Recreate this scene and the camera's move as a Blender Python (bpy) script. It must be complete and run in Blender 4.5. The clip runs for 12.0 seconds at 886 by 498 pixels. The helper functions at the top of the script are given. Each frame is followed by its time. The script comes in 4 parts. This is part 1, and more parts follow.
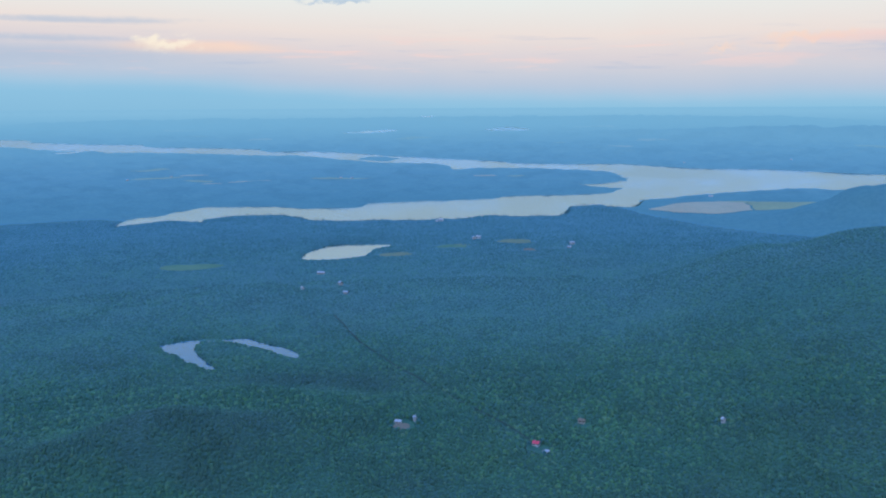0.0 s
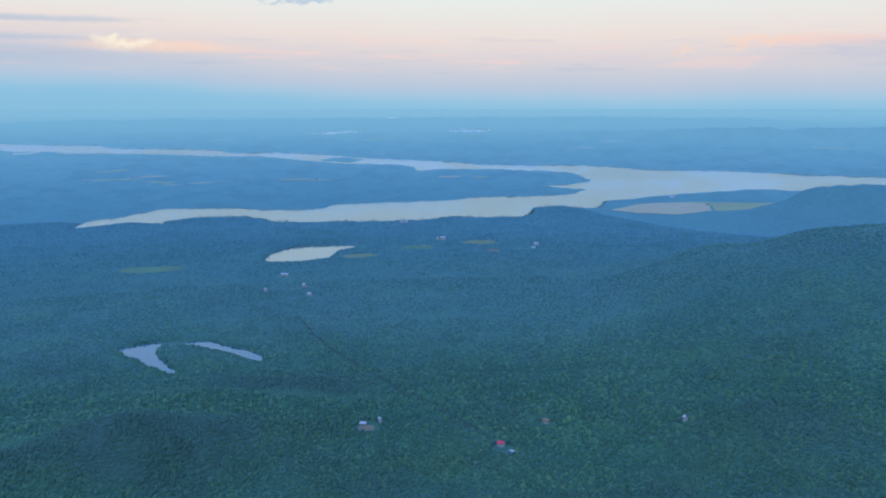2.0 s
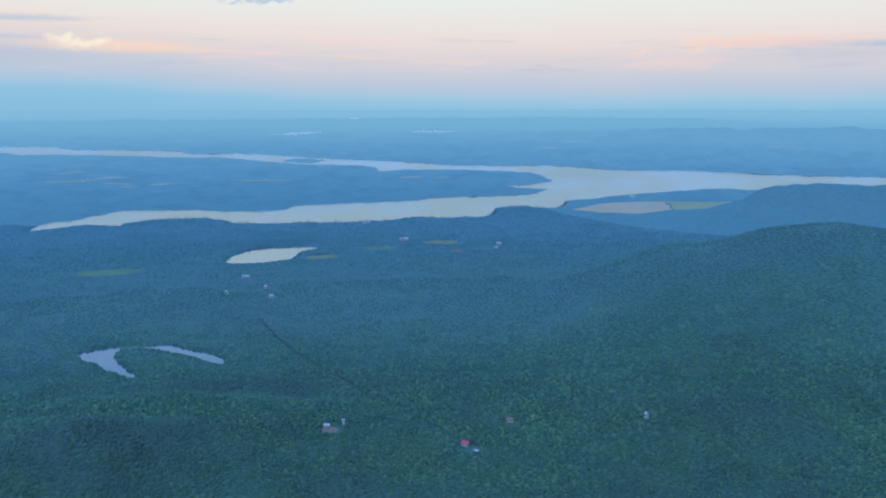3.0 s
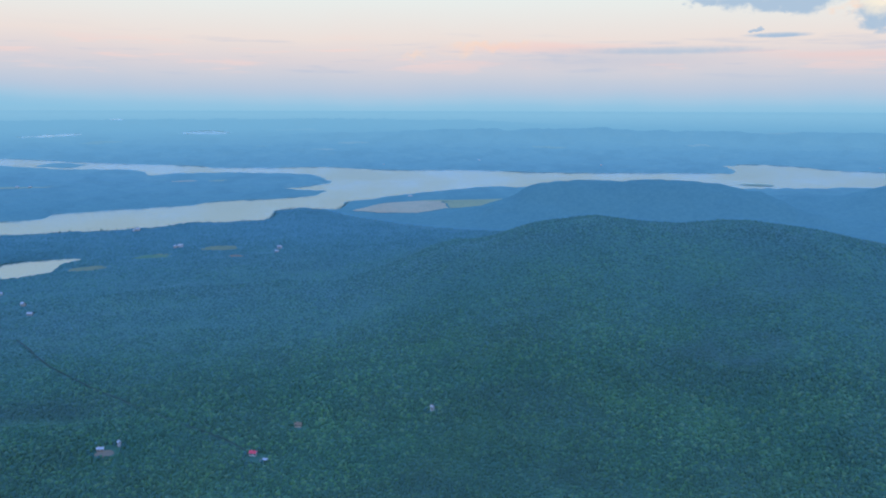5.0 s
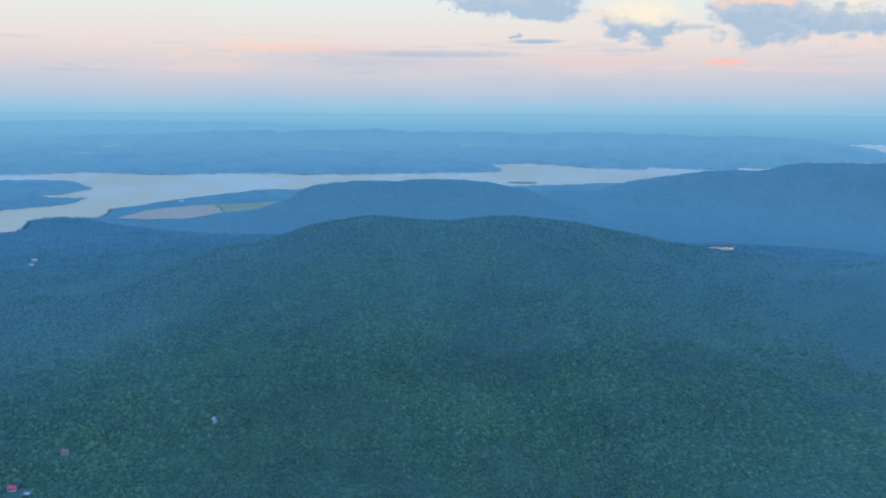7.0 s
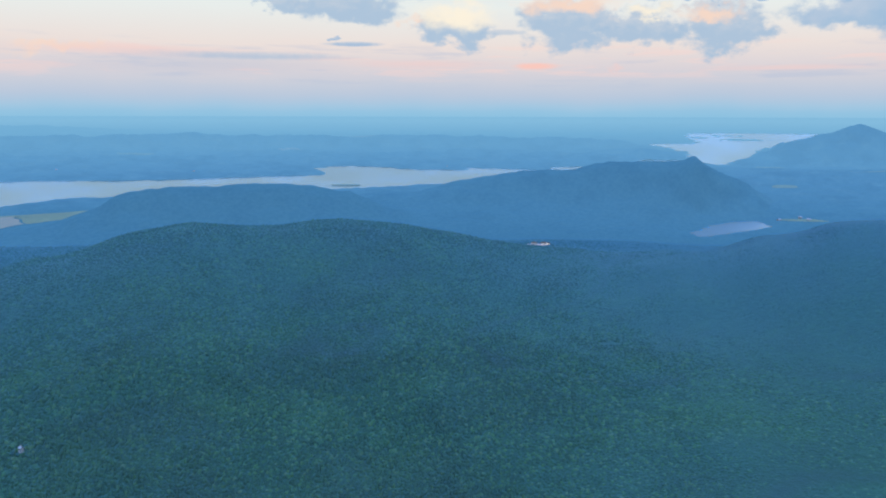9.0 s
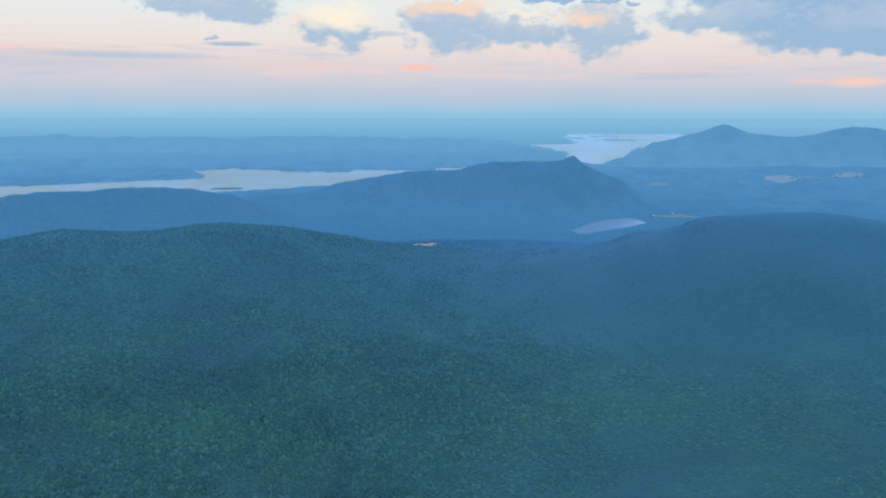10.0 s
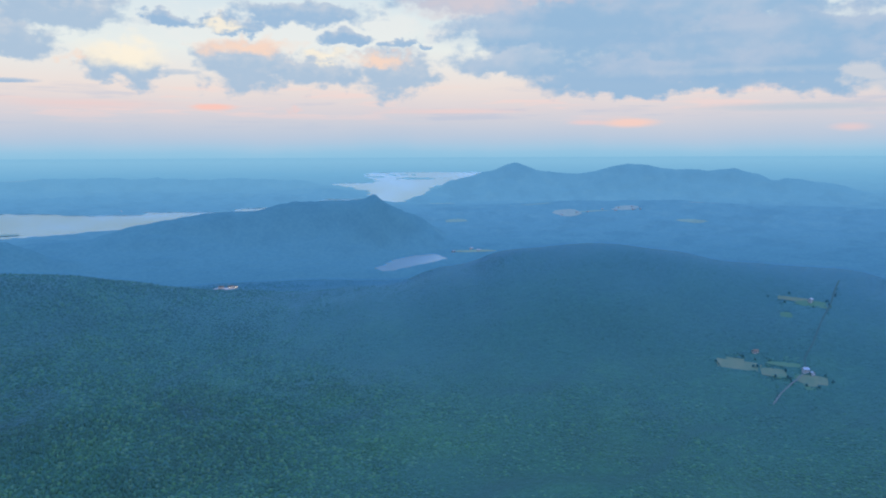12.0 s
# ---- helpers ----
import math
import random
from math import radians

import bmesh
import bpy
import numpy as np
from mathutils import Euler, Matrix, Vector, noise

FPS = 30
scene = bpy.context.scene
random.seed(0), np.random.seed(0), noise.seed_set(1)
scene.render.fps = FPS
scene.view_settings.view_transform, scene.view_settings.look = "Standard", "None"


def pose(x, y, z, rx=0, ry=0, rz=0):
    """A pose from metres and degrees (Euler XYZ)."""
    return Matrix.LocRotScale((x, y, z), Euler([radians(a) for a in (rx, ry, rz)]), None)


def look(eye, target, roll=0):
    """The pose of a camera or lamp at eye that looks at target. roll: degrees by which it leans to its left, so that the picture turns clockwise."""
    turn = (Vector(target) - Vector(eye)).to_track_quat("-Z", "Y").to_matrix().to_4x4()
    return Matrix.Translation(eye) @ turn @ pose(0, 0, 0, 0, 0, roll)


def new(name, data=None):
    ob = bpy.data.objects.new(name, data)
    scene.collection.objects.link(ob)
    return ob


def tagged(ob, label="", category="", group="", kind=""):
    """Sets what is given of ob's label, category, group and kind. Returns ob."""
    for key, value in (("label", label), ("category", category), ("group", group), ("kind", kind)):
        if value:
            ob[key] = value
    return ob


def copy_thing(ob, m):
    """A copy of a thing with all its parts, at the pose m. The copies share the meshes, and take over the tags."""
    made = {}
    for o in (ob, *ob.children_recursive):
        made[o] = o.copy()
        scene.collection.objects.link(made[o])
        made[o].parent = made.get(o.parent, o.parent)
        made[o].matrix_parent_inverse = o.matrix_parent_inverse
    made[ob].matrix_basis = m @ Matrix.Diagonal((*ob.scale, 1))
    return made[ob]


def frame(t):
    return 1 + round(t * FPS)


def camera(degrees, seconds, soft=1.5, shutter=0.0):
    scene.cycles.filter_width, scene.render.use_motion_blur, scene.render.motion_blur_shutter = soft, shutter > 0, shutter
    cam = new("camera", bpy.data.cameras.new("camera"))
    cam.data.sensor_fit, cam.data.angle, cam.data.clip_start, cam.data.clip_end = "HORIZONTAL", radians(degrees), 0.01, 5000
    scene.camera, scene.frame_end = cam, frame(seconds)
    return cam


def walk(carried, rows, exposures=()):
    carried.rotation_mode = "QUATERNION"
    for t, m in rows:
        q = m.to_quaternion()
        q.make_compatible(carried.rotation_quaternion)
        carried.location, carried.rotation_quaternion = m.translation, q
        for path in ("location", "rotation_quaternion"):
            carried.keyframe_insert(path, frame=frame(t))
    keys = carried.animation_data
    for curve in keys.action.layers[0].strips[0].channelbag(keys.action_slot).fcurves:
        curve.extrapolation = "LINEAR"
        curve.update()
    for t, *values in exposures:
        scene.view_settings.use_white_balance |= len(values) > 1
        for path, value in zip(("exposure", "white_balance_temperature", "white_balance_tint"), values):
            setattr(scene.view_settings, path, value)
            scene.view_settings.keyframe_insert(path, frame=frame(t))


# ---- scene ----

# The camera hovers high over the valley and pans to its right.
# The plan below is in units of SCALE metres; the eye stands EYE units over the lakes.
EYE, SCALE = 330.0, 1.3
NEAR_LIMIT, FAR_SPAN = 1500.0, 2330.0
cam = camera(55.74, 12.0, soft=2.0)
# seconds, heading (degrees clockwise from +y), pitch, lean
ROWS = [
    (0.0, 0.00, -9.72, 0.28),
    (0.5, 0.39, -9.71, 0.24),
    (1.0, 0.96, -9.69, 0.19),
    (1.5, 1.57, -9.66, 0.16),
    (2.0, 2.46, -9.65, 0.07),
    (2.5, 3.33, -9.64, 0.06),
    (3.0, 5.03, -9.62, 0.05),
    (3.1, 5.75, -9.61, 0.02),
    (3.2, 6.67, -9.61, -0.01),
    (3.3, 7.78, -9.60, -0.04),
    (3.4, 8.94, -9.60, -0.07),
    (3.5, 10.44, -9.59, -0.10),
    (3.6, 11.41, -9.59, -0.11),
    (3.7, 12.22, -9.58, -0.11),
    (5.3, 22.26, -9.51, -0.18),
    (5.5, 23.99, -9.50, -0.19),
    (6.0, 28.26, -9.46, -0.16),
    (6.5, 31.90, -9.42, -0.26),
    (7.0, 35.24, -9.37, -0.27),
    (7.2, 36.45, -9.35, -0.26),
    (8.8, 46.11, -9.17, -0.14),
    (9.0, 47.26, -9.15, -0.13),
    (9.5, 50.34, -9.10, -0.14),
    (9.8, 52.89, -9.08, -0.11),
    (10.0, 55.09, -9.06, -0.09),
    (10.1, 56.24, -9.10, -0.07),
    (10.2, 57.38, -8.96, -0.04),
    (10.3, 58.25, -8.66, -0.02),
    (10.4, 59.04, -8.24, 0.00),
    (10.5, 59.86, -7.74, 0.02),
    (10.6, 60.49, -7.38, 0.04),
    (10.7, 61.30, -6.96, 0.05),
    (10.8, 62.07, -6.54, 0.07),
    (10.9, 62.80, -6.50, 0.08),
    (11.0, 63.57, -6.40, 0.10),
    (11.1, 64.23, -6.44, 0.12),
    (11.2, 65.04, -6.44, 0.15),
    (11.3, 65.84, -6.43, 0.17),
    (11.4, 66.61, -6.43, 0.20),
    (11.5, 67.65, -6.42, 0.22),
    (11.6, 68.07, -6.41, 0.22),
    (11.7, 68.30, -6.39, 0.23),
    (12.0, 68.54, -6.42, 0.24),
]
walk(cam, [(t, Matrix.Translation((0, 0, EYE * SCALE)) @ Matrix.Rotation(radians(-h), 4, "Z") @ Matrix.Rotation(radians(90 + p), 4, "X") @ Matrix.Rotation(radians(-r), 4, "Z")) for t, h, p, r in ROWS])

# ---------------------------------------------------------------- sky and light
SKY, AIR = 1.0, (0.66, 0.98, 1.60)
world = bpy.data.worlds.new("sky")
scene.world = world
world.use_nodes = True
wt = world.node_tree
wt.nodes.clear()


class Net:
    """Short hand for building shader nodes."""

    def __init__(self, tree):
        self.tree = tree

    def node(self, kind):
        return self.tree.nodes.new(kind)

    def put(self, socket, value):
        if isinstance(value, bpy.types.NodeSocket):
            self.tree.links.new(value, socket)
        elif value is not None:
            socket.default_value = value

    def math(self, op, a, b=None, c=None, clamp=False):
        n = self.node("ShaderNodeMath")
        n.operation, n.use_clamp = op, clamp
        for s, v in zip(n.inputs, (a, b, c)):
            self.put(s, v)
        return n.outputs[0]

    def step(self, v, lo, hi, a=0.0, b=1.0):
        n = self.node("ShaderNodeMapRange")
        n.interpolation_type = "SMOOTHSTEP"
        for s, x in zip(n.inputs[:5], (v, lo, hi, a, b)):
            self.put(s, x)
        return n.outputs[0]

    def mix(self, f, a, b, blend="MIX"):
        n = self.node("ShaderNodeMix")
        n.data_type, n.blend_type = "RGBA", blend
        for s, x in ((n.inputs[0], f), (n.inputs[6], a), (n.inputs[7], b)):
            self.put(s, x if not isinstance(x, tuple) else (*x, 1.0))
        return n.outputs[2]

    def noise(self, vec, scale, detail=3.0, rough=0.55, out=0):
        n = self.node("ShaderNodeTexNoise")
        self.put(n.inputs["Vector"], vec)
        n.inputs["Scale"].default_value, n.inputs["Detail"].default_value, n.inputs["Roughness"].default_value = scale, detail, rough
        return n.outputs[out]

    def ramp(self, f, stops):
        n = self.node("ShaderNodeValToRGB")
        self.put(n.inputs[0], f)
        el = n.color_ramp.elements
        while len(el) < len(stops):
            el.new(0.5)
        for e, (p, c) in zip(el, stops):
            e.position, e.color = p, (*c, 1.0)
        return n.outputs[0]


def lin(r, g, b):
    """An sRGB colour of 0 to 255 as a linear one."""
    return tuple((c / 255 / 12.92) if c < 10.3 else ((c / 255 + 0.055) / 1.055) ** 2.4 for c in (r, g, b))


w = Net(wt)
way = w.node("ShaderNodeTexCoord").outputs["Generated"]
sep = w.node("ShaderNodeSeparateXYZ")
w.put(sep.inputs[0], way)
azim = w.math("MULTIPLY", w.math("ARCTAN2", sep.outputs[0], sep.outputs[1]), 180 / math.pi)
elev = w.math("MULTIPLY", w.math("ARCSINE", sep.outputs[2]), 180 / math.pi)
flat = w.node("ShaderNodeCombineXYZ")
w.put(flat.inputs[0], azim)
w.put(flat.inputs[1], w.math("MULTIPLY", elev, 1.5))
flat = flat.outputs[0]
soft_noise = w.noise(flat, 0.10, 3.0)
puff_noise = w.noise(flat, 0.5, 4.0, 0.52)
long_vec = w.node("ShaderNodeCombineXYZ")
w.put(long_vec.inputs[0], w.math("MULTIPLY", azim, 0.12))
w.put(long_vec.inputs[1], w.math("MULTIPLY", elev, 1.3))
streak_noise = w.noise(long_vec.outputs[0], 1.0, 4.0, 0.6)
# clear dusk sky: hazy blue horizon, lavender, pink, cream, then blue overhead
high = w.math("ADD", elev, w.math("MULTIPLY", w.math("SUBTRACT", soft_noise, 0.5), 0.9))
west = w.math("MULTIPLY", w.step(azim, 6.0, -26.0), w.step(elev, 9.0, 3.0))  # the blue haze stands higher towards the west
high = w.math("SUBTRACT", high, w.math("MULTIPLY", west, 1.3))
high = w.math("DIVIDE", w.math("ADD", high, 2.0), 92.0, clamp=True)
E0 = lambda e: (e + 2.0) / 92.0
clear = w.ramp(high, [
    (E0(-2.0), lin(132, 186, 219)), (E0(0.0), lin(142, 194, 225)), (E0(0.5), lin(163, 199, 225)), (E0(1.1), lin(183, 200, 221)), (E0(2.0), lin(201, 206, 219)),
    (E0(3.0), lin(219, 212, 217)), (E0(4.5), lin(236, 224, 219)), (E0(7.0), lin(232, 238, 236)), (E0(12.0), lin(205, 225, 238)),
    (E0(30.0), lin(150, 195, 232)), (E0(88.0), lin(105, 165, 226))])
# thin streaks of lavender and pink low down
band = w.math("MULTIPLY", w.step(elev, 1.2, 2.6), w.step(elev, 5.5, 3.6))
clear = w.mix(w.math("MULTIPLY", w.math("MULTIPLY", w.step(streak_noise, 0.54, 0.70), band), 0.4), clear, lin(176, 192, 218))
pink_band = w.math("MULTIPLY", w.step(elev, 1.8, 3.0), w.step(elev, 5.0, 3.8))
clear = w.mix(w.math("MULTIPLY", w.math("MULTIPLY", w.step(streak_noise, 0.47, 0.36), pink_band), 0.4), clear, lin(250, 214, 206))


fine_noise = w.noise(flat, 1.3, 6.0, 0.6)
billow_noise = w.noise(flat, 0.2, 4.0, 0.55)


bend = w.node("ShaderNodeSeparateColor")
w.put(bend.inputs[0], w.noise(flat, 0.55, 4.0, 0.55, 1))
warp_az = w.math("ADD", azim, w.math("MULTIPLY", w.math("SUBTRACT", bend.outputs[0], 0.5), 5.0))
warp_el = w.math("ADD", elev, w.math("MULTIPLY", w.math("SUBTRACT", bend.outputs[1], 0.5), 2.6))


def pair(a, b):
    n = w.node("ShaderNodeCombineXYZ")
    w.put(n.inputs[0], a)
    w.put(n.inputs[1], b)
    return n.outputs[0]


def rough_edge(noise_out):
    return w.math("ADD", w.math("MULTIPLY", w.math("SUBTRACT", noise_out, 0.5), 4.2), w.math("MULTIPLY", w.math("SUBTRACT", fine_noise, 0.5), 1.2))


SPOT, RAG = (pair(warp_az, warp_el), pair(azim, elev)), (rough_edge(puff_noise), rough_edge(streak_noise))
SHADE_PUFF, SHADE_BANK = w.math("MULTIPLY", w.math("SUBTRACT", fine_noise, 0.5), 2.2), w.math("MULTIPLY", w.math("SUBTRACT", billow_noise, 0.5), 5.0)


def blob(a, e, wide, tall, rag, soft, strength, streaky):
    """The cover of a cloud whose middle stands at heading a and elevation e, and the place in it, from -1 to 1 each way."""
    n = w.node("ShaderNodeVectorMath")
    n.operation = "MULTIPLY_ADD"
    w.put(n.inputs[0], SPOT[streaky])
    n.inputs[1].default_value, n.inputs[2].default_value = (1 / wide, 1 / tall, 0), (-a / wide, -e / tall, 0)
    d = w.node("ShaderNodeVectorMath")
    d.operation = "LENGTH"
    w.put(d.inputs[0], n.outputs[0])
    d = w.math("MULTIPLY_ADD", RAG[streaky], rag, d.outputs["Value"])
    return w.step(d, 1.0 + soft, 1.0 - soft, 0.0, strength), n.outputs[0]


sky_colour = clear
GREY, DEEP, BANK, PEACH, PINK, GLOW = lin(170, 194, 218), lin(150, 184, 217), lin(150, 185, 217), lin(250, 218, 198), lin(242, 206, 202), lin(254, 243, 222)
# heading, elevation, half width, half height, raggedness, softness, strength, colour, kind of grain (0 puffy, 1 streaky)
CLOUDS = [
    (-22.5, 5.3, 5.0, 0.22, 0.5, 0.6, 0.5, DEEP, 1), (-25.0, 4.2, 5.0, 0.2, 0.5, 0.6, 0.4, DEEP, 1), (-7.0, 6.9, 2.2, 0.25, 0.4, 0.5, 0.6, DEEP, 0),
    (-15.8, 3.75, 4.4, 0.33, 0.3, 0.7, 0.75, PEACH, 1), (-17.6, 4.0, 1.2, 0.31, 0.3, 0.75, 0.8, GLOW, 0), (-26.0, 3.2, 9.0, 0.5, 0.4, 0.9, 0.5, lin(170, 190, 216), 1),
    (22.9, 4.05, 1.9, 0.26, 0.35, 0.8, 0.65, PEACH, 0), (17.8, 3.6, 0.9, 0.2, 0.3, 0.8, 0.55, PEACH, 0), (28.0, 3.9, 6.0, 0.3, 0.5, 0.9, 0.5, PINK, 1),
    (34.0, 3.75, 5.2, 0.22, 0.5, 0.6, 0.7, GREY, 1), (31.0, 3.2, 6.0, 0.5, 0.4, 0.9, 0.35, lin(176, 192, 216), 1), (41.2, 4.55, 1.7, 0.15, 0.35, 0.4, 0.85, DEEP, 1), (40.0, 4.65, 0.5, 0.2, 0.4, 0.3, 0.8, DEEP, 0),
    (40.8, 7.1, 3.4, 1.2, 0.36, 0.26, 0.95, GREY, 0), (36.6, 7.4, 1.3, 0.95, 0.36, 0.26, 0.9, GREY, 0), (44.5, 9.0, 4.2, 1.3, 0.36, 0.26, 0.95, GREY, 0), (40.0, 10.5, 6.0, 1.6, 0.4, 0.2, 0.95, GREY, 0),
    (48.2, 5.5, 2.5, 1.05, 0.36, 0.26, 0.95, GREY, 0), (48.2, 6.35, 2.1, 0.77, 0.3, 0.75, 0.95, GLOW, 0), (45.6, 5.8, 0.9, 0.26, 0.3, 0.75, 0.6, PEACH, 0), (51.0, 5.35, 1.4, 0.16, 0.4, 0.5, 0.6, GREY, 1),
    (59.5, 8.0, 9.0, 1.5, 0.5, 0.4, 0.6, lin(236, 238, 236), 0),
    (51.4, 8.55, 1.7, 0.5, 0.36, 0.26, 0.95, DEEP, 0), (55.0, 8.3, 1.9, 0.45, 0.36, 0.26, 0.9, DEEP, 0), (53.9, 8.35, 0.9, 0.24, 0.3, 0.75, 0.85, GLOW, 0),
    (55.6, 5.9, 2.9, 1.6, 0.36, 0.26, 0.95, GREY, 0), (60.2, 5.5, 2.6, 1.15, 0.36, 0.26, 0.95, GREY, 0), (65.0, 5.5, 3.0, 1.4, 0.36, 0.26, 0.95, GREY, 0),
    (55.8, 7.1, 2.5, 0.44, 0.3, 0.75, 0.9, PEACH, 0), (60.6, 6.5, 1.2, 0.22, 0.3, 0.75, 0.85, GLOW, 0), (64.3, 6.3, 1.4, 0.35, 0.3, 0.75, 0.9, PEACH, 0),
    (59.0, 9.2, 4.4, 0.75, 0.36, 0.26, 0.9, DEEP, 0), (62.5, 7.75, 2.1, 0.5, 0.36, 0.26, 0.95, DEEP, 0), (66.2, 7.2, 1.4, 0.32, 0.36, 0.26, 0.9, DEEP, 0),
    (73.5, 11.0, 9.0, 1.5, 0.25, 0.2, 0.9, BANK, 0), (82.0, 9.4, 11.0, 1.7, 0.25, 0.16, 0.95, BANK, 0), (90.0, 6.8, 14.0, 2.0, 0.22, 0.22, 0.97, BANK, 0), (81.5, 5.0, 7.5, 1.2, 0.13, 0.22, 0.95, BANK, 0), (93.0, 5.3, 9.0, 1.6, 0.14, 0.2, 0.95, BANK, 0),
    (73.5, 6.2, 4.2, 1.1, 0.35, 0.3, 0.85, BANK, 0), (78.5, 7.6, 8.0, 0.5, 0.3, 0.7, 0.6, DEEP, 1), (88.0, 5.0, 8.0, 0.35, 0.3, 0.7, 0.5, DEEP, 1), (73.0, 10.2, 5.0, 0.4, 0.3, 0.7, 0.5, lin(228, 208, 208), 0),
    (69.8, 8.2, 2.6, 0.5, 0.5, 0.5, 0.6, lin(232, 232, 232), 0), (105.0, 8.0, 9.0, 3.0, 0.4, 0.2, 0.9, BANK, 0), (95.5, 4.6, 1.6, 0.9, 0.5, 0.4, 0.6, lin(226, 222, 222), 0),
    (76.5, 8.4, 8.0, 1.5, 0.25, 0.2, 0.9, BANK, 0), (70.5, 9.9, 4.0, 0.7, 0.3, 0.5, 0.6, lin(214, 206, 214), 0),
    (53.4, 3.15, 1.2, 0.18, 0.35, 0.6, 0.9, lin(252, 200, 188), 1), (58.2, 2.95, 0.6, 0.16, 0.4, 0.8, 0.5, PINK, 0),
    (81.0, 2.05, 1.4, 0.26, 0.2, 0.7, 0.85, lin(250, 208, 194), 1), (78.2, 2.1, 0.9, 0.14, 0.2, 0.8, 0.6, PINK, 1), (94.3, 1.6, 0.9, 0.2, 0.2, 0.8, 0.6, PINK, 1),
    (69.5, 2.9, 4.0, 0.16, 0.4, 0.8, 0.5, PINK, 1), (46.0, 3.3, 4.0, 0.22, 0.4, 0.9, 0.5, PINK, 1), (92.0, 2.9, 5.0, 0.22, 0.4, 0.7, 0.55, lin(176, 198, 216), 1),
]
for a, e, wide, tall, rag, soft, strength, colour, streaky in CLOUDS:
    cover, place = blob(a, e, wide, tall, rag, soft, strength, streaky)
    if colour in (GREY, DEEP, BANK):
        split = w.node("ShaderNodeSeparateXYZ")
        w.put(split.inputs[0], place)
        lift = w.math("ADD", split.outputs[1], SHADE_BANK if colour is BANK else SHADE_PUFF)
        colour = w.mix(w.step(lift, -0.5, 1.3, 0.0, 0.75), colour, lin(186, 200, 220) if colour is BANK else lin(206, 212, 221))
    sky_colour = w.mix(cover, sky_colour, colour)
# overhead, out of the banks of cloud, the open blue sky
air = w.node("ShaderNodeTexSky")
air.sky_type, air.sun_disc, air.sun_elevation, air.sun_rotation = "NISHITA", False, radians(14), radians(205)
air_tint = w.mix(1.0, air.outputs[0], AIR, "MULTIPLY")
back = w.node("ShaderNodeBackground")
w.put(back.inputs[0], w.mix(w.step(elev, 22.0, 45.0), sky_colour, air_tint))
back.inputs[1].default_value = SKY
wt.links.new(back.outputs[0], w.node("ShaderNodeOutputWorld").inputs[0])

sun = new("sun", bpy.data.lights.new("sun", "SUN"))
sun.data.energy, sun.data.angle, sun.data.color = 0.3, radians(25), (1.0, 0.95, 0.88)
sun.matrix_world = look((0, 0, 0), (0.35, 0.75, -0.6))

# ---------------------------------------------------------------- materials
def material(name):
    m = bpy.data.materials.new(name)
    m.use_nodes = True
    n = Net(m.node_tree)
    return m, n, m.node_tree.nodes["Principled BSDF"]


def plan_place(n):
    """The place on the plan, in its units."""
    v = n.node("ShaderNodeVectorMath")
    v.operation = "SCALE"
    n.put(v.inputs[0], n.node("ShaderNodeNewGeometry").outputs["Position"])
    v.inputs["Scale"].default_value = 1 / SCALE
    return v.outputs[0]


def bump(n, bsdf, height, strength, distance):
    b = n.node("ShaderNodeBump")
    b.inputs["Strength"].default_value, b.inputs["Distance"].default_value = strength, distance * SCALE
    n.put(b.inputs["Height"], height)
    n.put(bsdf.inputs["Normal"], b.outputs[0])


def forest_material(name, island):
    """Summer woods: broadleaved crowns, distance haze painted in as a blue-green tint and sheen."""
    m, n, p = material(name)
    geo = n.node("ShaderNodeNewGeometry")
    pos = plan_place(n)
    # this attribute carries the painted haze share
    share = n.node("ShaderNodeAttribute")
    share.attribute_name = "spruce"
    share = share.outputs["Fac"]
    stand = n.noise(pos, 0.006, 4.0)
    fine = n.noise(pos, 0.35, 3.0, 0.65)
    pick = geo.outputs["Random Per Island"] if island else n.noise(pos, 0.11, 2.0, 0.6)
    leaf = n.ramp(pick, [(0.0, (0.030, 0.076, 0.044)), (0.5, (0.036, 0.090, 0.048)), (0.8, (0.048, 0.116, 0.052)), (0.93, (0.074, 0.156, 0.060)), (1.0, (0.098, 0.160, 0.080))])
    leaf = n.mix(n.step(stand, 0.42, 0.62, 0.0, 0.3), leaf, (0.026, 0.080, 0.048))
    leaf = n.mix(n.step(n.noise(pos, 0.011, 3.0), 0.52, 0.66, 0.0, 0.2), leaf, (0.068, 0.150, 0.052))  # younger, lighter stands
    # darker leaf: pines, random patches and painted gully shade
    pine = n.node("ShaderNodeAttribute")
    pine.attribute_name = "pine"
    leaf = n.mix(n.math("MULTIPLY", pine.outputs["Fac"], 0.75), leaf, (0.034, 0.066, 0.046))
    # hazed leaf colour, paler and bluer, mixed in with distance
    haze_leaf = n.ramp(pick, [(0.0, (0.040, 0.107, 0.104)), (1.0, (0.054, 0.132, 0.120))])
    colour = n.mix(share, leaf, haze_leaf)
    colour = n.mix(n.step(fine, 0.3, 0.75, 0.12, 0.0), colour, (0.012, 0.035, 0.020))
    n.put(p.inputs["Base Color"], colour)
    p.inputs["Roughness"].default_value = 0.75
    p.inputs["Specular IOR Level"].default_value = 0.1
    # blue sheen stands in for haze at grazing angles
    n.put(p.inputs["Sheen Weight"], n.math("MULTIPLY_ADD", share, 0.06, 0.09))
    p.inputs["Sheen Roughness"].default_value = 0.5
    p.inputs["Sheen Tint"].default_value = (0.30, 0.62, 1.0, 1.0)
    bump(n, p, n.noise(pos, 0.9 if island else 0.16, 4.0, 0.7), 0.5, 0.7 if island else 4.0)
    return m


